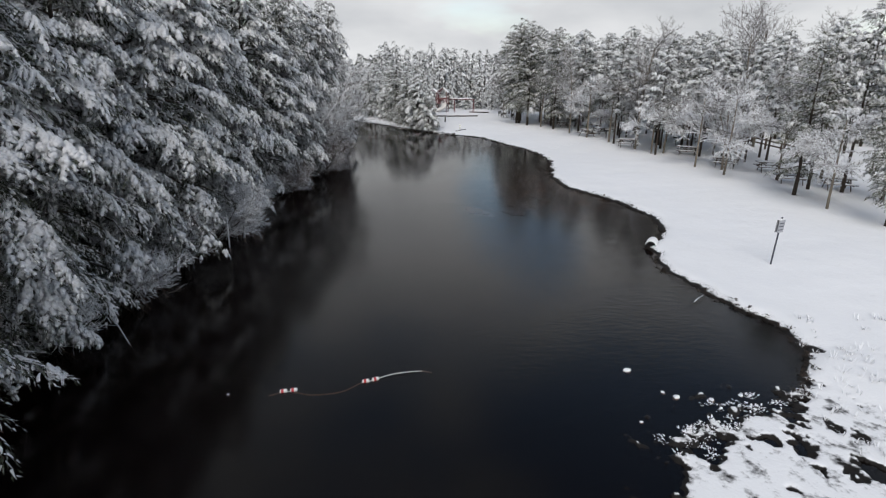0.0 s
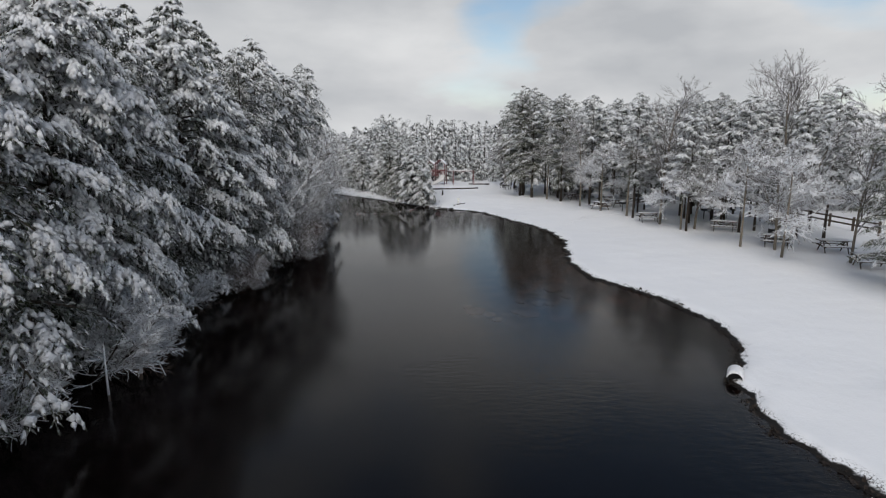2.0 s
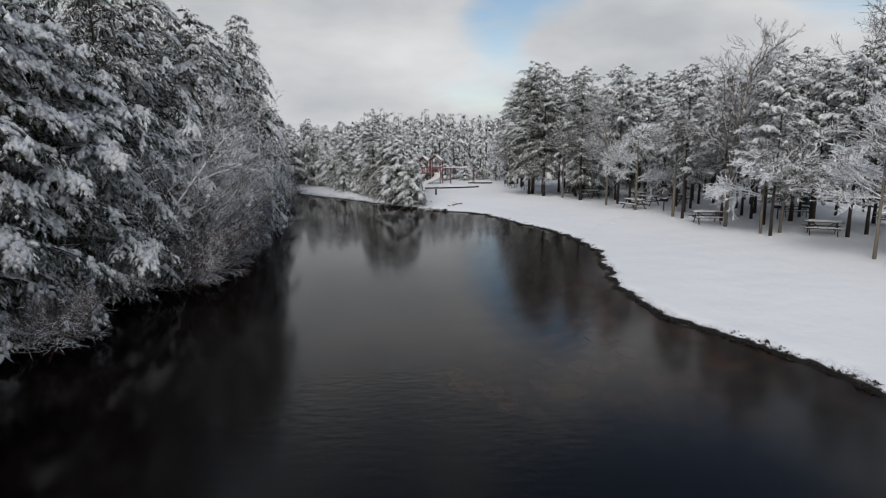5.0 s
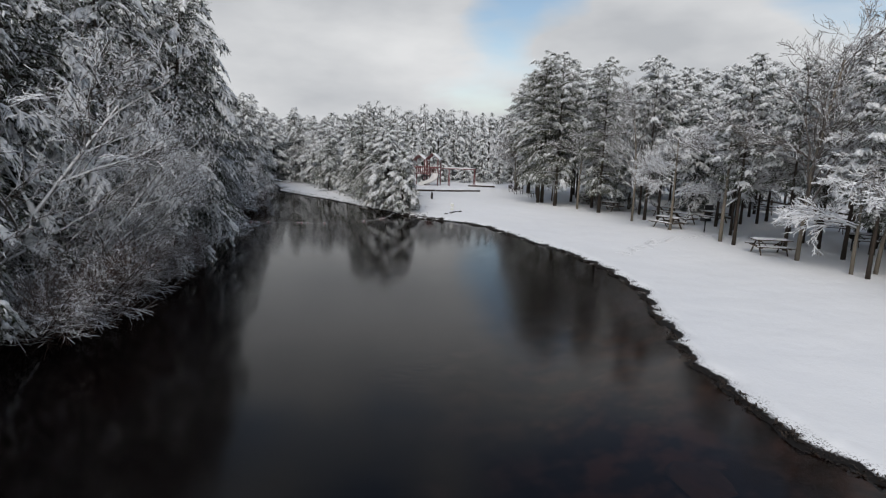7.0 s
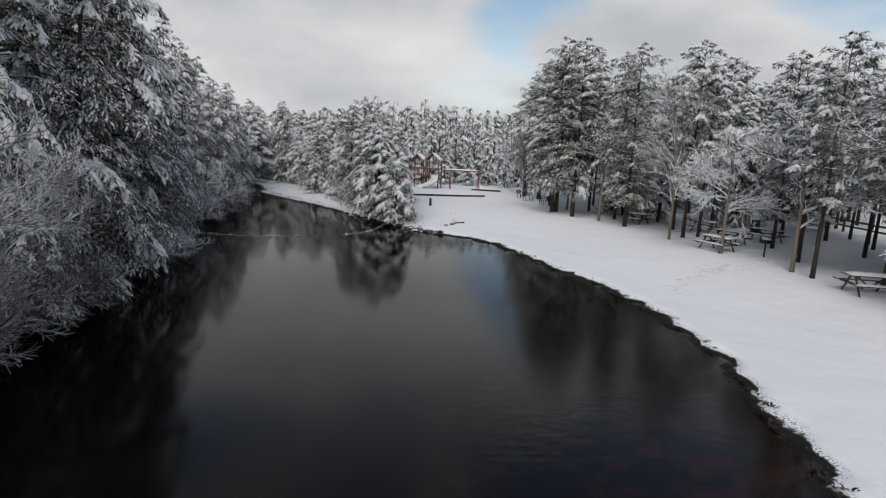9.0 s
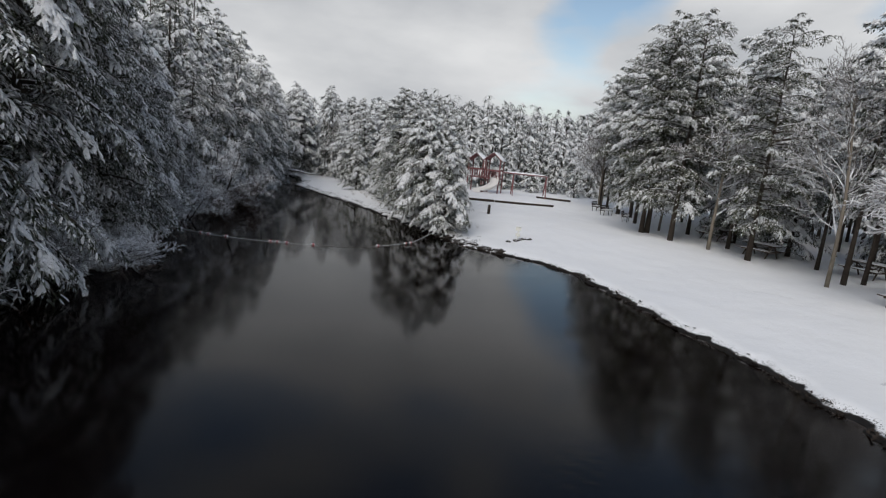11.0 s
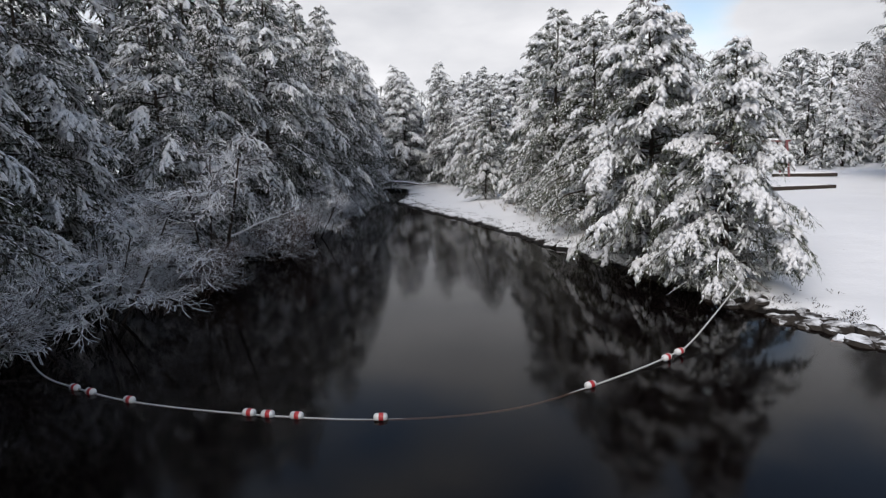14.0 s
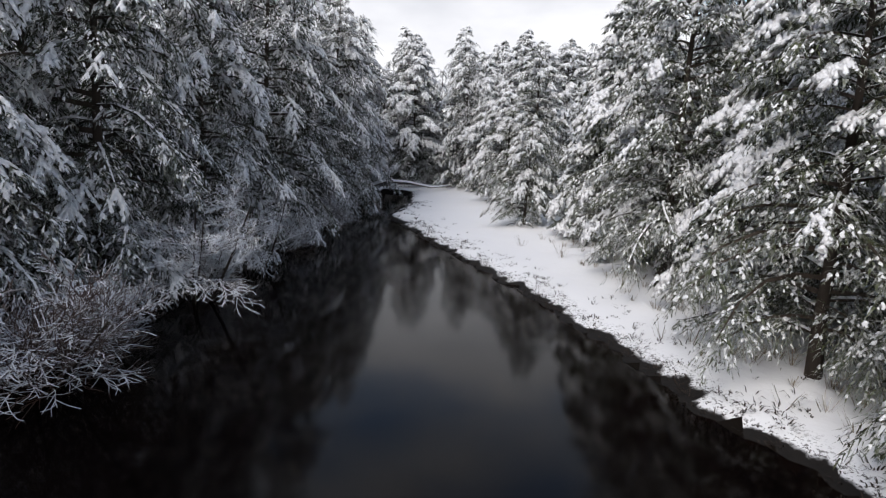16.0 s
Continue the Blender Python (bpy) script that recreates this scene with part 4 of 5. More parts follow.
# the creek's head and the far wood's front
for x, y, s in ((-17.2, 103.0, 0.86), (-22.6, 99.8, 0.72), (-20.5, 108.0, 0.92), (-13.6, 100.5, 0.72), (-25.5, 98.5, 0.8), (-19.8, 101.5, 0.62), (-12.0, 97.0, 0.7), (-15.6, 98.2, 0.42), (-23.2, 104.5, 0.9),
                (-10.0, 101.0, 0.8), (-15.0, 108.5, 0.95), (-6.8, 98.0, 0.75), (-4.5, 92.0, 0.62), (-7.5, 91.5, 0.66), (-9.6, 94.5, 0.7), (-3.6, 101.5, 0.72), (-5.5, 105.5, 0.9), (-1.0, 104.5, 0.78),
                (2.0, 106.0, 0.85), (5.0, 104.5, 0.72), (7.6, 107.0, 0.92), (9.8, 104.0, 0.62), (12.0, 107.0, 0.85), (3.4, 109.5, 0.98), (-2.8, 109.0, 1.0), (15.0, 105.0, 0.9), (10.4, 110.5, 1.0), (0.0, 110.5, 1.02),
                (-9.5, 107.5, 0.95), (-12.4, 111.0, 1.0), (6.2, 112.0, 1.04), (18.5, 104.0, 0.95), (16.0, 110.0, 1.05)):
    put(PINE, "d", x, y, rnd.uniform(0, 360), s * (0.82 if x < 1 else 0.72), 1.0, 0.05, 0, "spruces of the far wood's front")

for x, y, s in ((-20.6, 100.0, 0.72), (-17.4, 100.6, 0.7), (-24.2, 98.4, 0.74), (-15.2, 99.0, 0.62), (-22.4, 102.6, 0.85), (-18.8, 104.0, 0.85), (-13.2, 97.2, 0.66), (-11.4, 99.6, 0.74), (-16.0, 103.0, 0.8)):
    put(HEM, "abc"[int(s * 100) % 3], x, y, rnd.uniform(0, 360), s, 1.05, 0.1, 0, "trees at the creek's head")

# the picnic grove: leafless trees in front, pines behind
for x, y, k, s in ((18.6, 51.8, "a", 1.0), (19.1, 49.0, "c", 1.0), (20.2, 49.1, "b", 0.95), (19.9, 42.0, "c", 0.98), (21.4, 40.8, "b", 0.92), (17.7, 57.2, "b", 1.12), (15.4, 65.2, "a", 0.85), (13.4, 73.0, "b", 1.1),
                   (21.1, 28.6, "c", 0.9), (20.4, 38.5, "c", 1.0), (23.3, 37.0, "a", 0.7), (31.7, 55.2, "a", 1.22), (27.0, 49.5, "a", 1.12), (24.0, 44.0, "d", 1.0), (16.4, 61.0, "c", 1.1), (26.0, 36.5, "a", 0.95),
                   (12.6, 80.0, "a", 0.8), (10.8, 93.8, "a", 0.8), (11.6, 97.0, "b", 1.15), (12.9, 90.0, "b", 1.1)):
    put(BARE, k, x, y, rnd.uniform(0, 360), s, 1.0, 0.0, 0, "leafless trees along the beach")


def grove_size(x, y):
    """The pines grow taller towards the far end of the beach."""
    return float(np.interp(y, (30, 45, 58, 68, 76, 82), (0.86, 0.76, 0.78, 0.85, 0.93, 0.98)))


GROVE = [(11.2, 95.5, "a"), (12.1, 96.4, "b"), (11.6, 88.8, "c"), (11.7, 83.1, "a"), (10.8, 77.5, "c"), (11.9, 75.0, "c"), (11.2, 77.7, "c"), (12.1, 91.0, "a"), (14.6, 70.8, "c"), (16.7, 66.3, "a"), (17.9, 66.9, "b"), (20.6, 63.6, "a"), (21.1, 62.1, "b"), (23.2, 65.3, "b"), (24.7, 62.1, "a"), (22.3, 55.7, "b"), (24.0, 54.2, "c"), (24.4, 52.9, "b"),
         (28.2, 58.6, "a"), (22.7, 47.4, "b"), (28.8, 56.9, "b"), (24.3, 48.2, "b"), (28.4, 53.0, "a"), (25.2, 44.7, "b"), (28.0, 47.5, "b"), (26.2, 43.4, "a"), (14.4, 79.6, "a"), (12.0, 82.0, "b"),
         (12.3, 87.2, "b"), (15.0, 74.4, "a"), (17.7, 70.2, "b"), (24.8, 66.0, "b"), (22.8, 57.8, "b"), (24.4, 59.0, "a"), (20.7, 71.0, "a"), (23.4, 33.8, "b"), (25.0, 33.0, "a")]
TAKEN = [(a, b) for a, b, _ in GROVE]
for x, y, k in GROVE:
    put(PINE, k, x, y, rnd.uniform(0, 360), rnd.uniform(0.96, 1.04) * grove_size(x, y), 1.0, 0.05, 0, "pines of the picnic grove")
for x, y, s in ((21.4, 32.0, 0.66), (25.6, 30.6, 0.7), (21.6, 25.1, 0.6)):
    put(PINE, "c", x, y, rnd.uniform(0, 360), s, 1.0, 0.05, 0, "pines of the picnic grove")
n = 0
while n < 62:
    x, y = rnd.uniform(15.5, 37.0), rnd.uniform(48.0, 100.0)
    if (x < 16.5 + 0.02 * y and y < 75) or min(math.hypot(x - a, y - b) for a, b in TAKEN) < 2.3 or (29.5 < x and y < 75) or (x < 20 and y > 92):
        n += 0.02
        continue
    TAKEN.append((x, y))
    put(PINE, "abd"[rnd.randrange(3)] if y > 70 else "ab"[rnd.randrange(2)], x, y, rnd.uniform(0, 360), rnd.uniform(0.88, 1.02) * grove_size(x, y), 1.0, 0.05, 0, "pines of the picnic grove")
    n += 1


def far_wood():
    """The wood all round in the distance, as one mass of small crowns."""
    r = np.random.default_rng(5)
    c = Crown(5)
    spots = [(r.uniform(-34, 60), 112 + 22 * r.random() ** 1.2) for _ in range(230)]
    spots += [(38 + 22 * r.random() ** 1.4, r.uniform(20, 112)) for _ in range(80)]
    spots += [(-24 - 16 * r.random() ** 1.4 - (6 if q % 3 else 0), r.uniform(-20, 112)) for q in range(70)]
    spots += [(r.uniform(-40, 60), r.uniform(-55, -34)) for _ in range(45)]
    for x, y in spots:
        H = r.uniform(8.2, 10.2) + ((3.6 if x < 1 else 1.8) * min(1.0, max(0.0, (y - 115) / 13)) if x > -14 and y > 112 else 1.0 if y < 108 else 0.0)
        b = gh(x, y)
        c.limbs.tube([(x, y, b - 0.2), (x, y, b + H * 0.95)], [0.16, 0.02], 5, False)
        n = 26
        for i in range(n):
            u = (i + r.random()) / n
            L = 3.0 * cone(u) * r.uniform(0.75, 1.2) + 0.4
            c.branch(np.array([x, y, b + 0.8 + (H - 0.8) * u]), r.uniform(0, 6.28), L, 0.12, 0.45, 0.85, 0.7, 0.60, 0.56, 0.20, 0, 0.40, 0)
    return c.meshes("far_wood", M_FAR)


fw_crown, fw_limbs, fw_pads = far_wood()
wood = tagged(new("far_wood"), "distant snowy evergreen wood round the clearing", "wood", kind="stuff")
for nm, me in (("crowns", fw_crown), ("stems", fw_limbs), ("lying_snow", fw_pads)):
    tagged(part(nm, me, wood), kind="stuff")


# ---- the beach and the picnic grove ----
def board(sx, sy, sz, mat, cut=0.008):
    return Solid().box(Matrix(), sx, sy, sz, cut).make("board", mat)


def snow_cap(w, d, h, seed, name="snow_cap"):
    v, f = pillow(w, d, h, random.Random(seed))
    return mesh(name, v, f, M_LOAD, True)


def picnic_table():
    t = thing("picnic_table", "weathered wooden picnic table topped with snow", "table", group="picnic tables in the grove")
    top, seat = board(1.80, 0.135, 0.04, M_TABLE), board(1.80, 0.25, 0.04, M_TABLE)
    for k in range(5):
        part("tabletop_board", top, t, at=Matrix.Translation((0, -0.29 + 0.145 * k, 0.74)))
    for sg in (-1, 1):
        part("bench", seat, t, at=Matrix.Translation((0, sg * 0.68, 0.44)))
        part("lying_snow", snow_cap(1.80, 0.25, 0.055, 5 + sg), t, "even layer of fresh snow", Matrix.Translation((0, sg * 0.68, 0.462)))
        for e in (-1, 1):
            leg = Solid().box(Matrix.Translation((0, 0, 0)), 0.04, 0.09, 0.92).make("leg", M_TABLE)
            part("leg", leg, t, at=Matrix.Translation((e * 0.62, sg * 0.36, 0.35)) @ Matrix.Rotation(radians(sg * 33), 4, "X"))
    for e in (-1, 1):
        part("crossbeam", board(0.04, 1.52, 0.09, M_TABLE), t, at=Matrix.Translation((e * 0.665, 0, 0.40)))
        part("top_batten", board(0.04, 0.70, 0.09, M_TABLE), t, at=Matrix.Translation((e * 0.575, 0, 0.685)))
        part("brace", board(0.04, 0.06, 0.62, M_TABLE), t, at=Matrix.Translation((e * 0.34, 0, 0.55)) @ Matrix.Rotation(radians(e * 52), 4, "Y"))
    part("lying_snow", snow_cap(1.80, 0.74, 0.07, 9), t, "even layer of fresh snow", Matrix.Translation((0, 0, 0.762)))
    return t


TABLE = {"a": picnic_table}
for x, y, a in ((16.6, 61.9, -66), (18.3, 53.5, -8), (22.0, 48.3, -28), (22.2, 42.0, -30), (23.5, 35.8, -20), (25.3, 33.9, -20), (16.1, 72.8, -55), (19.4, 69.2, -60), (21.7, 66.1, -62), (18.7, 64.6, -62),
                (29.5, 73.3, -30), (27.6, 62.4, -25), (26.0, 57.0, -20), (28.6, 51.8, -35), (15.6, 78.0, -60), (24.6, 40.2, -15)):
    put(TABLE, "a", x, y, a, 1.0, 1.0, 0.02)


def grill():
    g = thing("park_grill", "dark steel charcoal grill on a single post", "grill", group="grills in the grove")
    part("post", Solid().tube([(0, 0, -0.2), (0, 0, 0.72)], [0.04, 0.04], 8).make("post", M_BLACK, True), g)
    b = Solid()
    for m, sz in ((Matrix.Translation((0, 0, 0.74)), (0.50, 0.38, 0.02)), (Matrix.Translation((0, 0.18, 0.84)), (0.50, 0.015, 0.2)), (Matrix.Translation((-0.245, 0, 0.84)), (0.015, 0.36, 0.2)), (Matrix.Translation((0.245, 0, 0.84)), (0.015, 0.36, 0.2))):
        b.box(m, *sz, 0.003)
    part("firebox", b.make("firebox", M_BLACK), g)
    part("grate", Solid().box(Matrix.Translation((0, 0, 0.90)), 0.47, 0.34, 0.015, 0.003).make("grate", M_STEEL), g)
    part("lying_snow", snow_cap(0.46, 0.33, 0.06, 3), g, "small cap of snow", Matrix.Translation((0, 0, 0.91)))
    return g


GRILL = {"a": grill}
for x, y, a in ((18.4, 60.6, 20), (24.0, 55.6, -30), (27.4, 60.4, 0)):
    put(GRILL, "a", x, y, a, 1.0)


def litter_barrel():
    b = thing("litter_barrel", "dark ribbed litter barrel with snow on its lid", "barrel", group="litter barrels")
    pts, rad = [(0, 0, -0.05)], [0.27]
    for k in range(9):
        pts.append((0, 0, 0.02 + k * 0.1))
        rad.append(0.29 + (0.014 if k in (2, 3, 5, 6) else 0))
    part("drum", Solid().tube(pts, rad, 18).make("drum", M_BLACK, True), b)
    part("lid", Solid().tube([(0, 0, 0.83), (0, 0, 0.88), (0, 0, 0.93)], [0.31, 0.31, 0.2], 18).make("lid", M_BLACK, True), b)
    part("lying_snow", Solid().tube([(0, 0, 0.90), (0, 0, 0.96), (0, 0, 1.01)], [0.27, 0.24, 0.10], 14).make("snow_cap", M_LOAD, True), b, "round cap of snow")
    return b


BARREL = {"a": litter_barrel}
for x, y in ((22.9, 43.6), (29.6, 61.3), (23.4, 70.4)):
    put(BARREL, "a", x, y, 0, 1.0)


def rail_fence():
    f = thing("rail_fence", "weathered post-and-rail fence along the far side of the grove", "fence")
    post = Solid().box(Matrix.Translation((0, 0, 0.45)), 0.14, 0.14, 1.25, 0.015).make("post", M_TABLE)
    rail = Solid().box(Matrix(), 0.06, 2.5, 0.13, 0.012).make("rail", M_TABLE)
    cap = snow_cap(0.15, 0.15, 0.06, 2)
    line = [(32.0 - 0.02 * k, 46.0 + 2.5 * k) for k in range(14)]
    for (x, y), (x2, y2) in zip(line, line[1:]):
        z = gh(x, y)
        part("post", post, f, at=Matrix.Translation((x, y, z)))
        part("lying_snow", cap, f, at=Matrix.Translation((x, y, z + 1.075)))
        for h in (0.48, 0.88):
            part("rail", rail, f, at=Matrix.Translation(((x + x2) / 2 - 0.09, (y + y2) / 2, (z + gh(x2, y2)) / 2 + h)))
    return f


rail_fence()


def lawn_chair():
    c = thing("garden_bench", "small slatted park bench with snow on its seat", "bench", group="benches by the playground")
    for e in (-1, 1):
        s = Solid().box(Matrix.Translation((e * 0.55, -0.2, 0.2)), 0.05, 0.05, 0.5, 0.005).box(Matrix.Translation((e * 0.55, 0.24, 0.4)) @ Matrix.Rotation(radians(-12), 4, "X"), 0.05, 0.05, 0.9, 0.005)
        s.box(Matrix.Translation((e * 0.55, 0, 0.42)), 0.05, 0.5, 0.05, 0.005).box(Matrix.Translation((e * 0.55, -0.02, 0.62)), 0.06, 0.5, 0.035, 0.005)
        part("side_frame", s.make("side_frame", M_DARKWOOD), c)
    for k in range(3):
        part("seat_slat", board(1.15, 0.12, 0.025, M_DARKWOOD, 0.004), c, at=Matrix.Translation((0, -0.17 + 0.15 * k, 0.455)))
        part("back_slat", board(1.15, 0.025, 0.10, M_DARKWOOD, 0.004), c, at=Matrix.Translation((0, 0.22 + 0.03 * k, 0.55 + 0.14 * k)))
    part("lying_snow", snow_cap(1.1, 0.42, 0.07, 4), c, "layer of snow", Matrix.Translation((0, -0.03, 0.47)))
    return c


BENCH = {"a": lawn_chair}
for x, y, a in ((10.0, 90.0, 60), (10.3, 87.0, 40), (11.2, 84.0, 70)):
    put(BENCH, "a", x, y, a, 0.9)


def beach_sign():
    s = thing("sign_post", "grey notice board on a dark metal post in the snow", "sign")
    x, y = 13.2, 20.2
    z = gh(x, y)
    s.matrix_world = Matrix.Translation((x, y, z)) @ Matrix.Rotation(radians(2.5), 4, "Y") @ Matrix.Rotation(radians(28), 4, "Z")
    part("post", Solid().tube([(0, 0, -0.3), (0.01, 0.02, 1.0), (0.02, 0.03, 1.92)], [0.032, 0.032, 0.032], 8).make("post", M_POST, True), s)
    for k, e in enumerate((-1, 1)):
        plate = Solid().box(Matrix.Translation((0, 0, 0)), 0.40, 0.012, 0.50, 0.004).make("plate", M_SIGN)
        p = part("plate", plate, s, "flat grey sheet", Matrix.Translation((0.015 + e * 0.0, 0.03 + e * 0.045, 1.56)))
        for h in (-0.14, 0.0, 0.12):
            part("writing", Solid().box(Matrix(), 0.28, 0.004, 0.035, 0.001).make("writing", M_POST), p, "faint bar of writing", Matrix.Translation((0, e * 0.009, h)))
    part("lying_snow", snow_cap(0.38, 0.12, 0.05, 6), s, "thin cap of snow", Matrix.Translation((0.015, 0.03, 1.81)))


beach_sign()


def culvert():
    c = thing("culvert_pipe", "black culvert pipe ending at the water under a snow cap", "pipe")
    c.matrix_world = Matrix.Translation((9.62, 23.2, 0.13)) @ Matrix.Rotation(radians(-30), 4, "Z") @ Matrix.Scale(0.62, 4)
    s, n, L = Solid(), 22, 0.45
    for y0, r in ((-0.5, 0.34), (L, 0.34), (L, 0.29), (-0.5, 0.29)):
        for j in range(n):
            w = 2 * math.pi * j / n
            s.v.append((r * math.cos(w), y0, r * math.sin(w)))
    for i in range(4):
        for j in range(n):
            a, b = i * n, ((i + 1) % 4) * n
            s.f.append((a + j, a + (j + 1) % n, b + (j + 1) % n, b + j))
    part("pipe", s.make("pipe", M_BLACK, True), c)
    # added black disc closing the pipe, in place of the shade inside
    part("bore_shade", Solid().tube([(0, -0.1, 0), (0, 0.1, 0)], [0.288, 0.288], n).make("bore_shade", M_BLACK), c)
    v, f, m, rg = [], [], 9, random.Random(3)
    for i in range(8):
        y0 = -0.52 + i * 0.14
        for j in range(m):
            w = math.pi * (0.06 + 0.88 * j / (m - 1))
            r = 0.35 + 0.13 * math.sin(w) ** 0.8 * (0.55 if i in (0, 7) else 1) * rg.uniform(0.92, 1.08)
            v.append((r * math.cos(w), y0, r * math.sin(w)))
    for i in range(7):
        for j in range(m - 1):
            a = i * m + j
            f.append((a, a + m, a + m + 1, a + 1))
    k = len(v)
    for i in (0, 7):
        for j in range(m):
            w = math.pi * (0.06 + 0.88 * j / (m - 1))
            v.append((0.342 * math.cos(w), -0.52 + i * 0.14, 0.342 * math.sin(w)))
    for j in range(m - 1):
        f.append((j, j + 1, k + j + 1, k + j))
        f.append((7 * m + j + 1, 7 * m + j, k + m + j, k + m + j + 1))
    part("lying_snow", mesh("snow_cap", v, f, M_LOAD, True), c, "thick rounded cap of snow")


culvert()


# ---- float lines ----
def spline(pts, n):
    """A smooth line through points."""
    p = [Vector(q) for q in pts]
    out = []
    for i in range(len(p) - 1):
        a, b, c, d = p[max(i - 1, 0)], p[i], p[i + 1], p[min(i + 2, len(p) - 1)]
        for k in range(n):
            t = k / n
            out.append(0.5 * (2 * b + (c - a) * t + (2 * a - 5 * b + 4 * c - d) * t * t + (3 * b - a - 3 * c + d) * t ** 3))
    return out + [p[-1]]


def float_body():
    s = Solid().tube([(-0.105, 0, 0), (-0.095, 0, 0), (-0.07, 0, 0), (0.07, 0, 0), (0.095, 0, 0), (0.105, 0, 0)], [0.02, 0.045, 0.060, 0.060, 0.045, 0.02], 14)
    return s.make("float", M_WHITE, True)


FLOAT = float_body()
BAND = Solid().tube([(-0.045, 0, 0), (-0.04, 0, 0), (0.025, 0, 0), (0.03, 0, 0)], [0.058, 0.063, 0.063, 0.058], 14, False).make("band", M_REDP, True)


def float_line(label, pts, floats, flip=1):
    r = thing("float_line", label, "rope")
    way = spline(pts, 10)
    part("rope", Solid().tube(way, [0.014] * len(way), 6).make("rope", M_ROPE, True), r)
    for x in floats:
        i = min(range(len(way) - 1), key=lambda k: abs(way[k].x - x))
        p, d = way[i], (way[i + 1] - way[i])
        ob = part("float", FLOAT, r, at=Matrix.Translation((x, p.y + d.y / max(abs(d.x), 1e-3) * (x - p.x) * (1 if d.x > 0 else -1), max(p.z, 0.03))) @ Matrix.Rotation(math.atan2(d.y, d.x), 4, "Z") @ Matrix.Scale(0.85, 4))
        part("band", BAND, ob, "faded red band", Matrix.Translation((0.02 * flip, 0, 0)))
    return r


float_line("pale swimming rope with red and white floats across the pond",
           [(-13.6, 64.4, 0.45), (-12.2, 63.75, 0.08), (-11.0, 63.5, 0.02), (-9.6, 63.4, 0.0), (-7.6, 63.55, 0.002), (-6.0, 63.9, -0.012), (-4.6, 64.6, -0.03), (-3.5, 65.65, 0.01), (-2.6, 66.7, 0.06), (-2.2, 67.3, 0.16), (-1.2, 69.4, 0.62)],
           [-11.1, -10.72, -9.9, -7.95, -7.68, -7.28, -6.2, -3.72, -2.66, -2.46])
float_line("slack rope with pairs of red and white floats on the water",
           [(-3.95, 11.25, -0.06), (-3.5, 11.35, 0.0), (-3.0, 11.46, -0.16), (-2.3, 11.64, -0.18), (-1.85, 11.78, -0.02), (-1.6, 11.85, 0.01), (-1.05, 12.12, 0.05), (-0.4, 12.35, 0.0), (-0.1, 12.44, -0.1)],
           [-3.62, -3.39, -1.72, -1.49], -1)


# ---- a trail across the beach ----
def trail(steps):
    """Footprints: low rings of pushed-up snow round a trodden hollow."""
    rg = random.Random(12)
    v, f = [], []
    for k in range(steps):
        u = k / (steps - 1)
        x = 11.2 + 10.5 * u + rg.uniform(-0.12, 0.12) + (rg.uniform(-0.7, 0.9) if k % 3 == 0 and u < 0.35 else 0)
        y = 54.4 + 7.3 * u + 0.6 * math.sin(5 * u) + (0.16 if k % 2 else -0.16) + (rg.uniform(-0.6, 0.4) if k % 3 == 0 and u < 0.35 else 0)
        z, m, b = gh(x, y), 10, len(v)
        for j in range(m):
            w = 2 * math.pi * j / m
            c, d = math.cos(w), math.sin(w)
            for r, h in ((0.10, 0.003), (0.17, 0.024), (0.25, 0.020), (0.38, -0.015)):
                q = r * rg.uniform(0.85, 1.15)
                v.append((x + q * (c * 0.82 - d * 0.3) * 1.2, y + q * (c * 0.3 + d * 0.82) * 0.8, z + h * rg.uniform(0.7, 1.2)))
        for j in range(m):
            p, q = b + j * 4, b + (j + 1) % m * 4
            f += [(p + i, p + i + 1, q + i + 1, q + i) for i in range(3)]
    return tagged(new("footprint_trail", mesh("footprint_trail", v, f, M_LOAD, True)), "faint trail of footprints trodden into the snow", "footprints", kind="stuff")


trail(46)


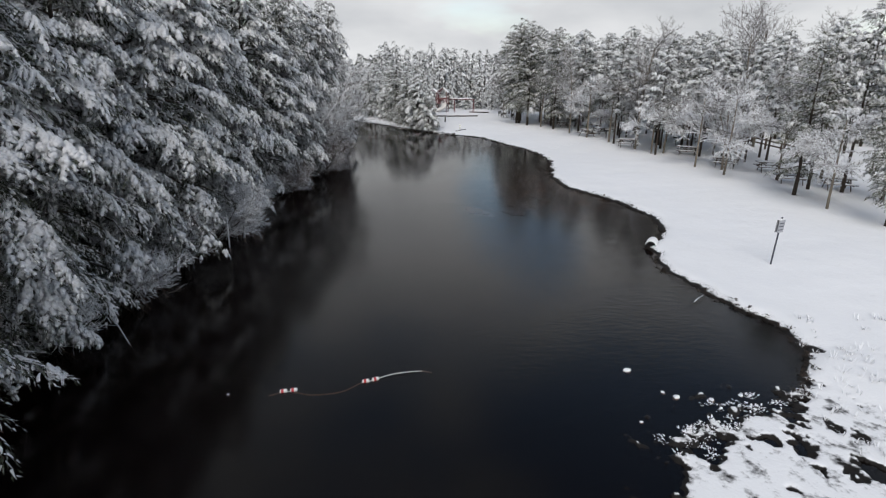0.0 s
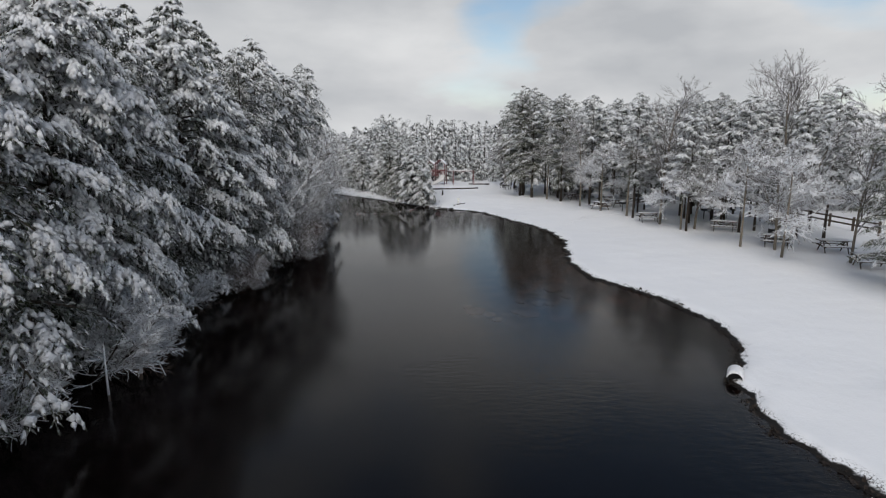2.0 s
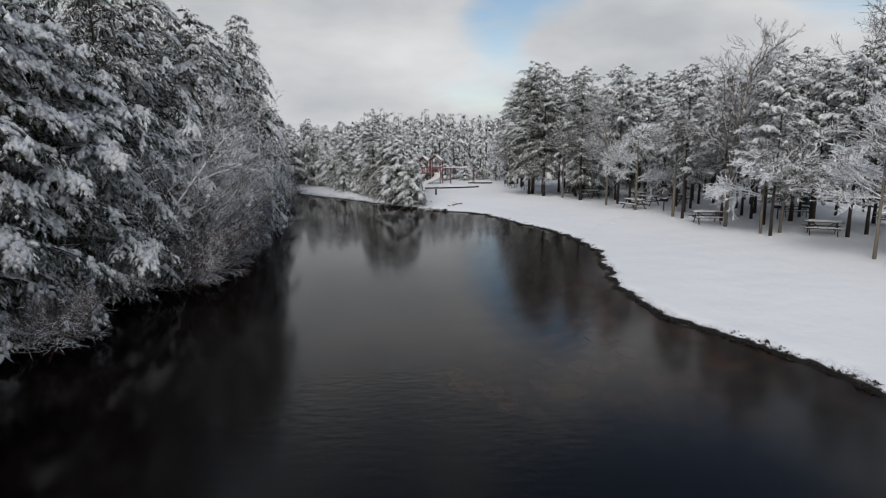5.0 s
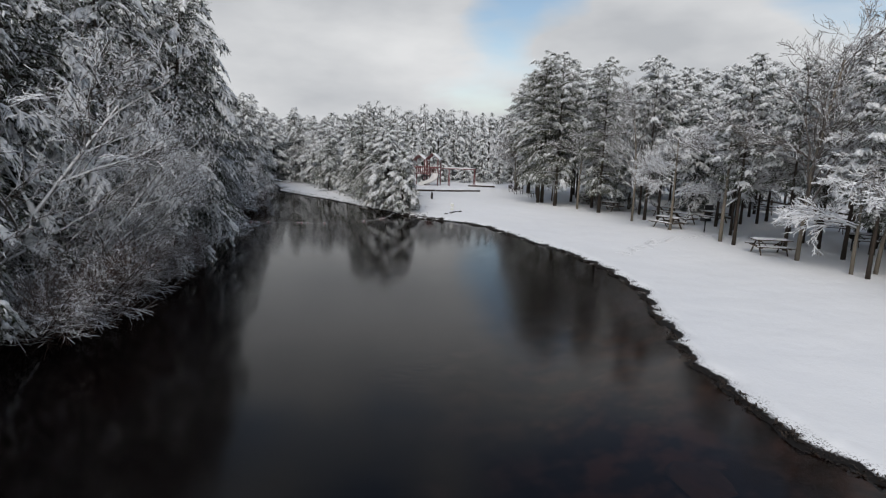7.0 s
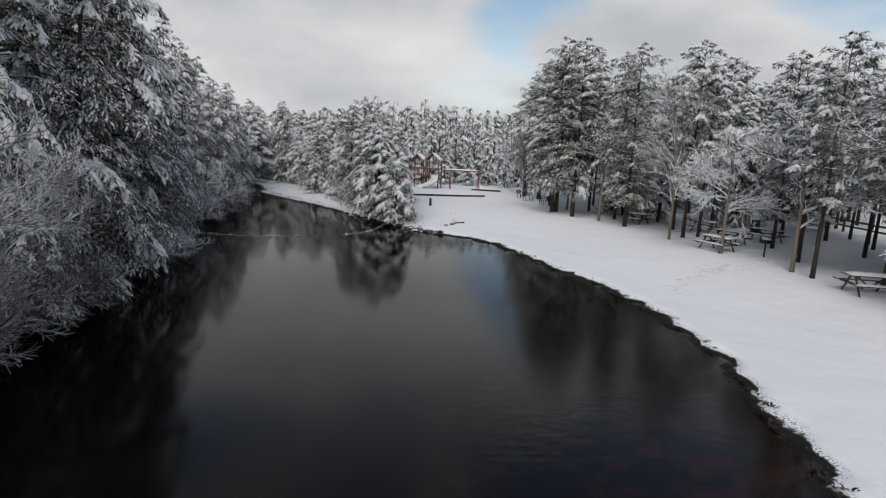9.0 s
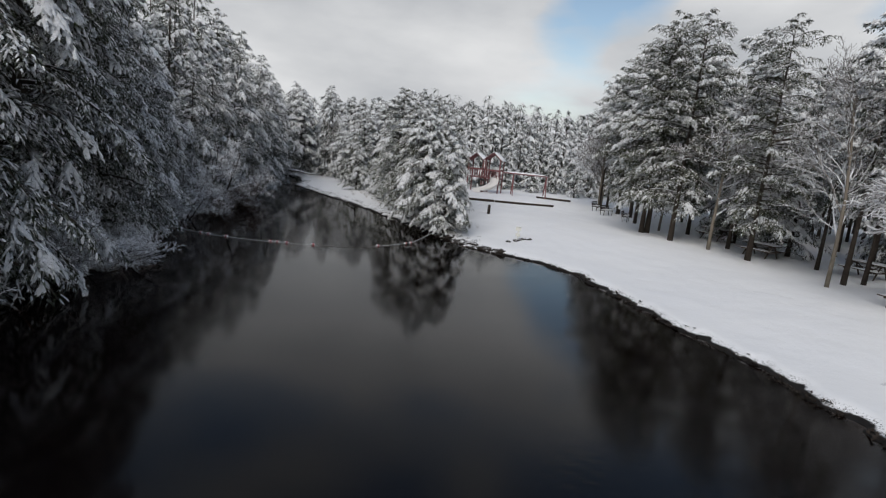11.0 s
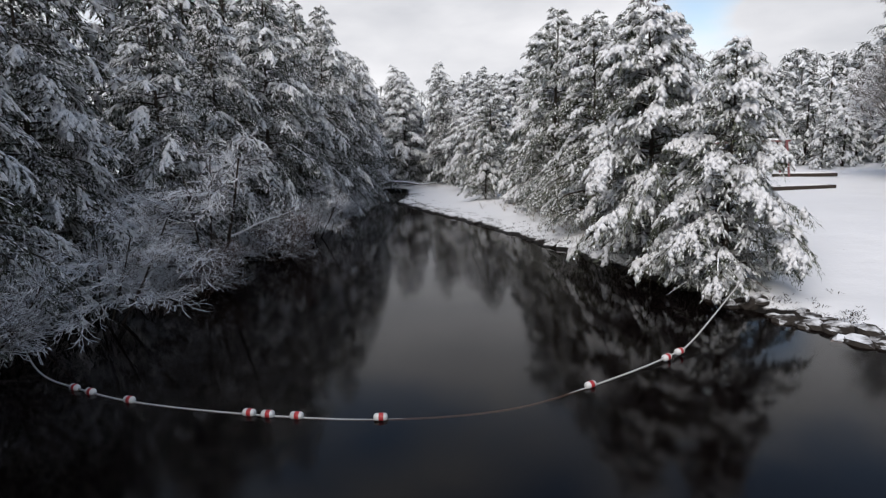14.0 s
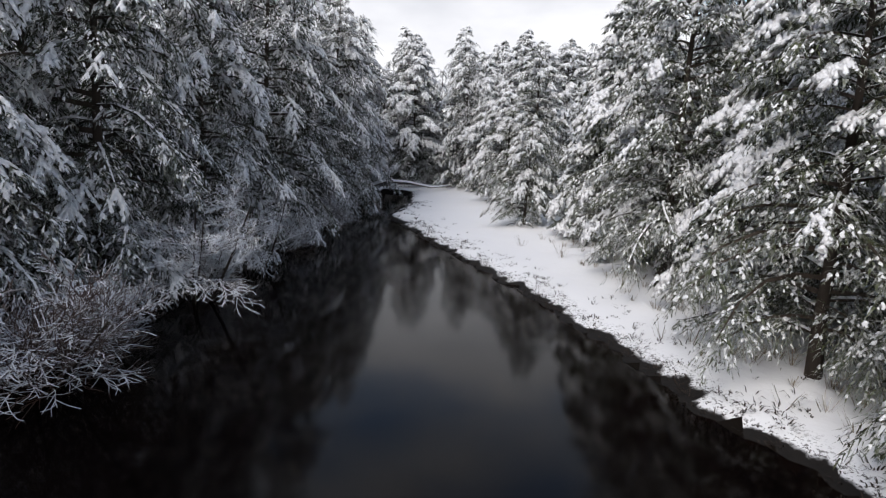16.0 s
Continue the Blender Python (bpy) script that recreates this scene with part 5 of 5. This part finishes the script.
# ---- the playground ----
def playground():
    p = thing("play_tower", "red-stained wooden play tower with gabled roof and slide", "playground")
    p.matrix_world = Matrix.Translation((0.7, 97.4, gh(0.7, 97.4))) @ Matrix.Rotation(radians(-14), 4, "Z")
    for ox, h in ((0.0, 3.2), (-1.75, 3.0)):
        for x in (-0.75, 0.75):
            for y in (-0.75, 0.75):
                part("post", Solid().box(Matrix.Translation((ox + x, y, h / 2)), 0.11, 0.11, h + 0.3, 0.01).make("post", M_RED), p)
        part("deck", Solid().box(Matrix.Translation((ox, 0, 1.45)), 1.6, 1.6, 0.08, 0.01).make("deck", M_RED), p)
        for y in (-0.75, 0.75):
            part("guard_rail", Solid().box(Matrix.Translation((ox, y, 2.25)), 1.5, 0.06, 0.12, 0.01).make("guard_rail", M_RED), p)
            for k in range(5):
                part("baluster", Solid().box(Matrix.Translation((ox - 0.5 + 0.25 * k, y, 1.85)), 0.05, 0.05, 0.75, 0.005).make("baluster", M_RED), p)
        for sg in (-1, 1):
            m = Matrix.Translation((ox + sg * 0.48, 0, h + 0.42)) @ Matrix.Rotation(radians(sg * 40), 4, "Y")
            roof = part("roof", Solid().box(m, 1.3, 1.9, 0.05, 0.008).make("roof", M_RED), p)
            v, f = pillow(1.3, 1.9, 0.09, random.Random(8))
            me = mesh("snow_cap", v, f, M_LOAD, True)
            part("lying_snow", me, roof, "layer of snow", m @ Matrix.Translation((0, 0, 0.026)))
    part("tyre", Solid().tube([(-0.9 + 0.34 * math.cos(2 * math.pi * k / 20), -0.95, 0.95 + 0.34 * math.sin(2 * math.pi * k / 20)) for k in range(21)], [0.1] * 21, 8, False).make("tyre", M_BLACK, True), p)
    # a curved slide with raised lips
    s, way = Solid(), [Vector((0.25 + 0.55 * math.sin(k / 12 * 2.4) - 1.5 * (k / 12) ** 2.2, -0.8 - 1.7 * k / 12, 1.55 - 1.42 * (k / 12) ** 0.9)) for k in range(13)]
    prof = [(-0.27, 0.17), (-0.24, 0.02), (0, 0), (0.24, 0.02), (0.27, 0.17), (0.30, 0.17), (0.28, -0.03), (0, -0.05), (-0.28, -0.03), (-0.30, 0.17)]
    for w in way:
        s.v += [(w.x + a * 1.25, w.y + a * 0.5, w.z + b * 1.5) for a, b in prof]
    for i in range(12):
        for j in range(10):
            s.f.append((i * 10 + j, i * 10 + (j + 1) % 10, i * 10 + 10 + (j + 1) % 10, i * 10 + 10 + j))
    part("slide", s.make("slide", M_SLIDE, True), p, "pale curved slide")
    # the swing beam
    w = thing("swing_frame", "wooden swing frame with a snow-covered beam beside the tower", "swing")
    w.matrix_world = Matrix.Translation((1.7, 97.2, gh(1.7, 97.2))) @ Matrix.Rotation(radians(4), 4, "Z")
    part("beam", Solid().box(Matrix.Translation((2.2, 0, 2.15)), 4.6, 0.12, 0.11, 0.015).make("beam", M_RED), w)
    part("lying_snow", snow_cap(4.6, 0.17, 0.12, 12), w, "line of snow", Matrix.Translation((2.2, 0, 2.205)))
    for x in (1.0, 4.3):
        for sg in (-1, 1):
            part("leg", Solid().box(Matrix.Translation((x, sg * 0.45, 1.05)) @ Matrix.Rotation(radians(sg * 22), 4, "X"), 0.1, 0.1, 2.4, 0.01).make("leg", M_RED), w)
    for x in (1.7, 2.6, 3.5):
        for sg in (-1, 1):
            part("chain", Solid().tube([(x + sg * 0.22, 0, 2.1), (x + sg * 0.2, 0, 0.6)], [0.012, 0.012], 5).make("chain", M_STEEL), w)
        part("swing_seat", Solid().box(Matrix.Translation((x, 0, 0.58)), 0.46, 0.18, 0.03, 0.008).make("swing_seat", M_BLACK), w)


playground()
for (x, y), (x2, y2) in (((1.2, 87.6), (6.2, 89.1)), ((5.2, 97.0), (8.6, 96.8)), ((-1.2, 86.8), (1.1, 87.55))):
    L = math.hypot(x2 - x, y2 - y)
    t = thing("edging_timber", "dark timber edging of the playground, snow on top", "timber", Matrix.Translation(((x + x2) / 2, (y + y2) / 2, gh(x, y) + 0.08)) @ Matrix.Rotation(math.atan2(y2 - y, x2 - x), 4, "Z"), "playground edging")
    part("timber", Solid().box(Matrix(), L, 0.2, 0.2, 0.015).make("timber", M_DARKWOOD), t)
    part("lying_snow", snow_cap(L, 0.24, 0.07, 3), t, "line of snow", Matrix.Translation((0, 0.04, 0.10)))

mk = thing("beach_marker", "small pale marker board on a short stake", "marker", Matrix.Translation((2.7, 70.6, gh(2.7, 70.6))))
part("stake", Solid().box(Matrix.Translation((0, 0, 0.3)), 0.05, 0.05, 0.8, 0.006).make("stake", M_CONE), mk)
part("board", Solid().box(Matrix.Translation((0, -0.04, 0.55)), 0.28, 0.025, 0.2, 0.006).make("board", M_CONE), mk)
part("lower_board", Solid().box(Matrix.Translation((0, -0.04, 0.22)), 0.24, 0.025, 0.16, 0.006).make("board", M_CONE), mk)
part("lying_snow", snow_cap(0.28, 0.1, 0.06, 1), mk, "cap of snow", Matrix.Translation((0, -0.03, 0.655)))
st = thing("stump_post", "short dark post standing in the snow", "post", Matrix.Translation((0.9, 78.6, gh(0.9, 78.6))))
part("post", Solid().tube([(0, 0, -0.2), (0, 0, 0.3), (0, 0, 0.62)], [0.11, 0.1, 0.09], 10).make("post", M_DARKWOOD, True), st)


# ---- the water's edge ----
def rock(seed):
    bm = bmesh.new()
    bmesh.ops.create_icosphere(bm, subdivisions=2, radius=0.5)
    rg = random.Random(seed)
    o = Vector((rg.uniform(0, 50), 0, 0))
    for v in bm.verts:
        v.co *= 1 + 0.45 * noise.noise(v.co * 1.8 + o)
        v.co.z *= 0.6
    me = bpy.data.meshes.new("rock")
    bm.to_mesh(me)
    bm.free()
    me.materials.append(M_STONE)
    return me


M_STONE = bark("wet_stone", (0.012, 0.010, 0.009), (0.055, 0.047, 0.040), 0.80, 1.1, 5)
ROCKS = [rock(k) for k in range(4)]
M_SUNK = plain("algae_covered_stone", (0.05, 0.038, 0.030), (0.19, 0.145, 0.115), 0.9, 4)
for x, y, z in ((2.4, 33.6, 0.9), (3.0, 33.0, 0.6), (2.0, 34.3, 0.5), (4.4, 33.4, 0.6), (5.0, 33.0, 0.8), (5.6, 34.2, 0.7), (4.8, 34.9, 0.5), (6.6, 35.6, 1.0), (6.1, 33.9, 0.5), (7.0, 34.4, 0.6), (3.3, 32.3, 0.5)):
    sunk = thing("sunken_stone", "brown algae-covered stone lying under the shallow water", "rock", Matrix.Translation((x, y, gh(x, y) + 0.1)) @ Matrix.Rotation(x * 7, 4, "Z") @ Matrix.Diagonal((z * 1.25, z, z * 0.5, 1)), "stones under water", ROCKS[int(x * 10) % 4].copy())
    sunk.data.materials[0] = M_SUNK
for k in range(58):
    if k < 46:
        x = rnd.uniform(-1.6, 1.9)
        y = 68.55 - 0.85 * x + (0.25 if x < 0 else 0.0) + rnd.uniform(-0.25, 0.45)
    else:
        x = rnd.uniform(2.2, 3.4)
        y = 69.6 + (x - 2.2) + rnd.uniform(-0.15, 0.15)
    z = rnd.uniform(0.22, 0.5) if k < 46 else rnd.uniform(0.14, 0.26)
    thing("shore_rock", "dark wet stone with a little snow at the point", "rock", Matrix.Translation((x, y, gh(x, y) + 0.03)) @ Matrix.Rotation(rnd.uniform(0, 6), 4, "Z") @ Matrix.Diagonal((z * 1.3, z, z, 1)), "stones at the point", ROCKS[k % 4])


def log(name, label, pts, r, mat):
    t = thing(name, label, "branch")
    part("stem", Solid().tube(pts, [r * (1 - 0.6 * k / (len(pts) - 1)) for k in range(len(pts))], 7).make("stem", mat, True), t)
    return t


lg = log("fallen_tree", "fallen snowy trunk across the creek's head", [(-22.6, 93.2, 0.2), (-21.7, 93.9, 0.62), (-21.0, 94.6, 0.55), (-20.2, 95.4, 0.85), (-19.4, 96.6, 0.72), (-18.4, 97.5, 0.45), (-17.6, 98.6, 0.5)], 0.15, M_TWIG)
for k in range(22):
    s = k / 21
    a = Vector((-22.2, 93.5, 0.4)).lerp(Vector((-18.0, 98.2, 0.55)), s)
    d = Vector((rnd.uniform(-0.5, 0.8), rnd.uniform(-0.9, 0.5), rnd.uniform(0.1, 1.0))).normalized() * rnd.uniform(0.5, 1.2)
    part("twig", Solid().tube([a, a + d * 0.5, a + d + Vector((0, 0, -0.1))], [0.035, 0.025, 0.012], 4).make("twig", M_TWIG), lg)
log("driftwood", "pale stick lying at the waterline", [(8.75, 16.95, 0.04), (9.0, 17.2, 0.09), (9.3, 17.42, 0.12)], 0.017, M_PALE)
log("driftwood", "thin bare branch slanting from the bank into the water", [(-9.7, 14.7, 0.5), (-9.1, 14.2, 0.25), (-8.45, 13.55, -0.02)], 0.022, M_PALE)
log("broken_stem", "broken upright stem coated with snow among bushes", [(-9.1, 24.2, -0.2), (-9.05, 24.2, 1.2), (-8.98, 24.2, 2.3)], 0.06, M_TWIG)
log("broken_stem", "broken upright stem coated with snow among bushes", [(-8.8, 23.8, -0.2), (-8.7, 23.8, 1.0), (-8.6, 23.8, 1.9)], 0.055, M_TWIG)
log("broken_stem", "pale dead stem standing at the bank", [(-8.9, 22.3, -0.2), (-8.9, 22.3, 0.7), (-8.88, 22.3, 1.5)], 0.04, M_TWIG)


def tufts(name, spots, label, height, mat, seed, per=14, lean=0.7, width=0.012, least=-0.05):
    """Tufts of thin blades, as one mass."""
    r = np.random.default_rng(seed)
    v, f = [], []
    for x, y, s in spots:
        z = max(gh(x, y), least)
        for _ in range(per):
            a = r.uniform(0, 2 * np.pi)
            h = height * s * r.uniform(0.5, 1.2)
            d = np.array([math.cos(a), math.sin(a), 0])
            q = np.array([-d[1], d[0], 0]) * width * r.uniform(0.6, 1.6)
            p = np.array([x, y, z]) + d * r.uniform(0, 0.12) * s
            k = len(v)
            m = p + d * lean * h * 0.4 + UP * h * 0.75
            e = p + d * lean * h * 1.1 + UP * h * r.uniform(0.45, 1.0)
            v += [p - q, p + q, m + q * 0.8, m - q * 0.8, e]
            f += [(k, k + 1, k + 2, k + 3), (k + 3, k + 2, k + 4)]
    return tagged(new(name, mesh(name, v, f, mat)), label, "grass", kind="stuff")


r9 = np.random.default_rng(9)
edge, weeds, spit = [], [], []
bp = np.array(BEACH)
for a, b in zip(bp[6:28], bp[7:29]):
    L = np.hypot(*(b - a))
    for s in np.arange(0, 1, 0.05 / L):
        p = a + (b - a) * s + r9.normal(0, 0.09, 2)
        edge.append((p[0], p[1], 0.25 + 0.9 * r9.random() ** 2))
for a, b in zip(bp[28:34], bp[29:35]):
    L = np.hypot(*(b - a))
    for s in np.arange(0, 1, 0.022 / L):
        p = a + (b - a) * s + np.array([0.72, 0.62]) * abs(r9.normal(0, 0.55)) ** 1.3 + r9.normal(0, 0.08, 2)
        if speckle(p[0], p[1], 0.45, 2) > -0.25:
            spit.append((p[0], p[1], r9.uniform(0.4, 1.4)))
for _ in range(420):
    weeds.append((r9.uniform(8.5, 16.5), 15.5 - 9.5 * r9.random() ** 0.8, r9.uniform(0.4, 1.3)))
weeds = [w for w in weeds if gh(w[0], w[1]) > -0.02]
knots = [(r9.uniform(4.6, 8.6), r9.uniform(-0.25, 0.75)) for _ in range(22)]
knots = [(x, float(np.interp(x, [4.4, 4.9, 6.1, 6.9, 8.7], [8.4, 9.2, 9.8, 10.6, 11.2])) + o) for x, o in knots]
marsh_spots = [(a + r9.normal(0, 0.14), b + r9.normal(0, 0.12), r9.uniform(0.3, 1.0)) for a, b in knots for _ in range(int(r9.integers(2, 11)))]
tufts("shore_grass", edge, "dark wet grass fringe along the beach", 0.07, M_DARKWOOD, 1, 7, 1.6, 0.018)
tufts("spit_grass", spit, "flattened snowy grass along the spit", 0.05, M_DARKWOOD, 2, 6, 1.8, 0.006)
under = []
for _ in range(260):
    s, o = r9.random(), r9.normal(0, 0.9)
    under.append((-1.3 - 7.0 * s + 0.9 * o, 71.5 + 14.6 * s + 0.43 * o, r9.uniform(0.4, 1.2)))
under = [u for u in under if gh(u[0], u[1]) > 0.12]
tufts("undergrowth", under, "dry frosted undergrowth beneath the evergreens of the point", 0.36, M_GRASS, 6, 11, 1.1, 0.0045)
tufts("weeds", weeds, "dry frosted weeds sticking out of the snow", 0.15, M_DRYTWIG, 3, 8, 1.0, 0.008)
tufts("marsh_grass", marsh_spots, "snow-capped tussocks in shallow water", 0.04, M_TWIG, 4, 5, 1.6, 0.016, 0.0)
TUSSOCK = rock(7)
TUSSOCK.materials[0] = bark("snowy_tussock", (0.02, 0.017, 0.015), (0.09, 0.078, 0.068), -0.1, 0.3, 5)
for x, y, s in ((5.0, 12.5, 1.2), (5.8, 11.3, 1.1), (5.55, 11.5, 0.7), (4.6, 10.3, 0.6), (-4.9, 11.2, 0.5), (6.6, 11.2, 0.9), (7.4, 11.4, 0.8)):
    thing("tussock", "small tussock capped with snow standing in the water", "tussock", Matrix.Translation((x, y, -0.02)) @ Matrix.Rotation(rnd.uniform(0, 6), 4, "Z") @ Matrix.Diagonal((0.2 * s, 0.15 * s, 0.2 * s, 1)), "tussocks in the shallows", TUSSOCK)
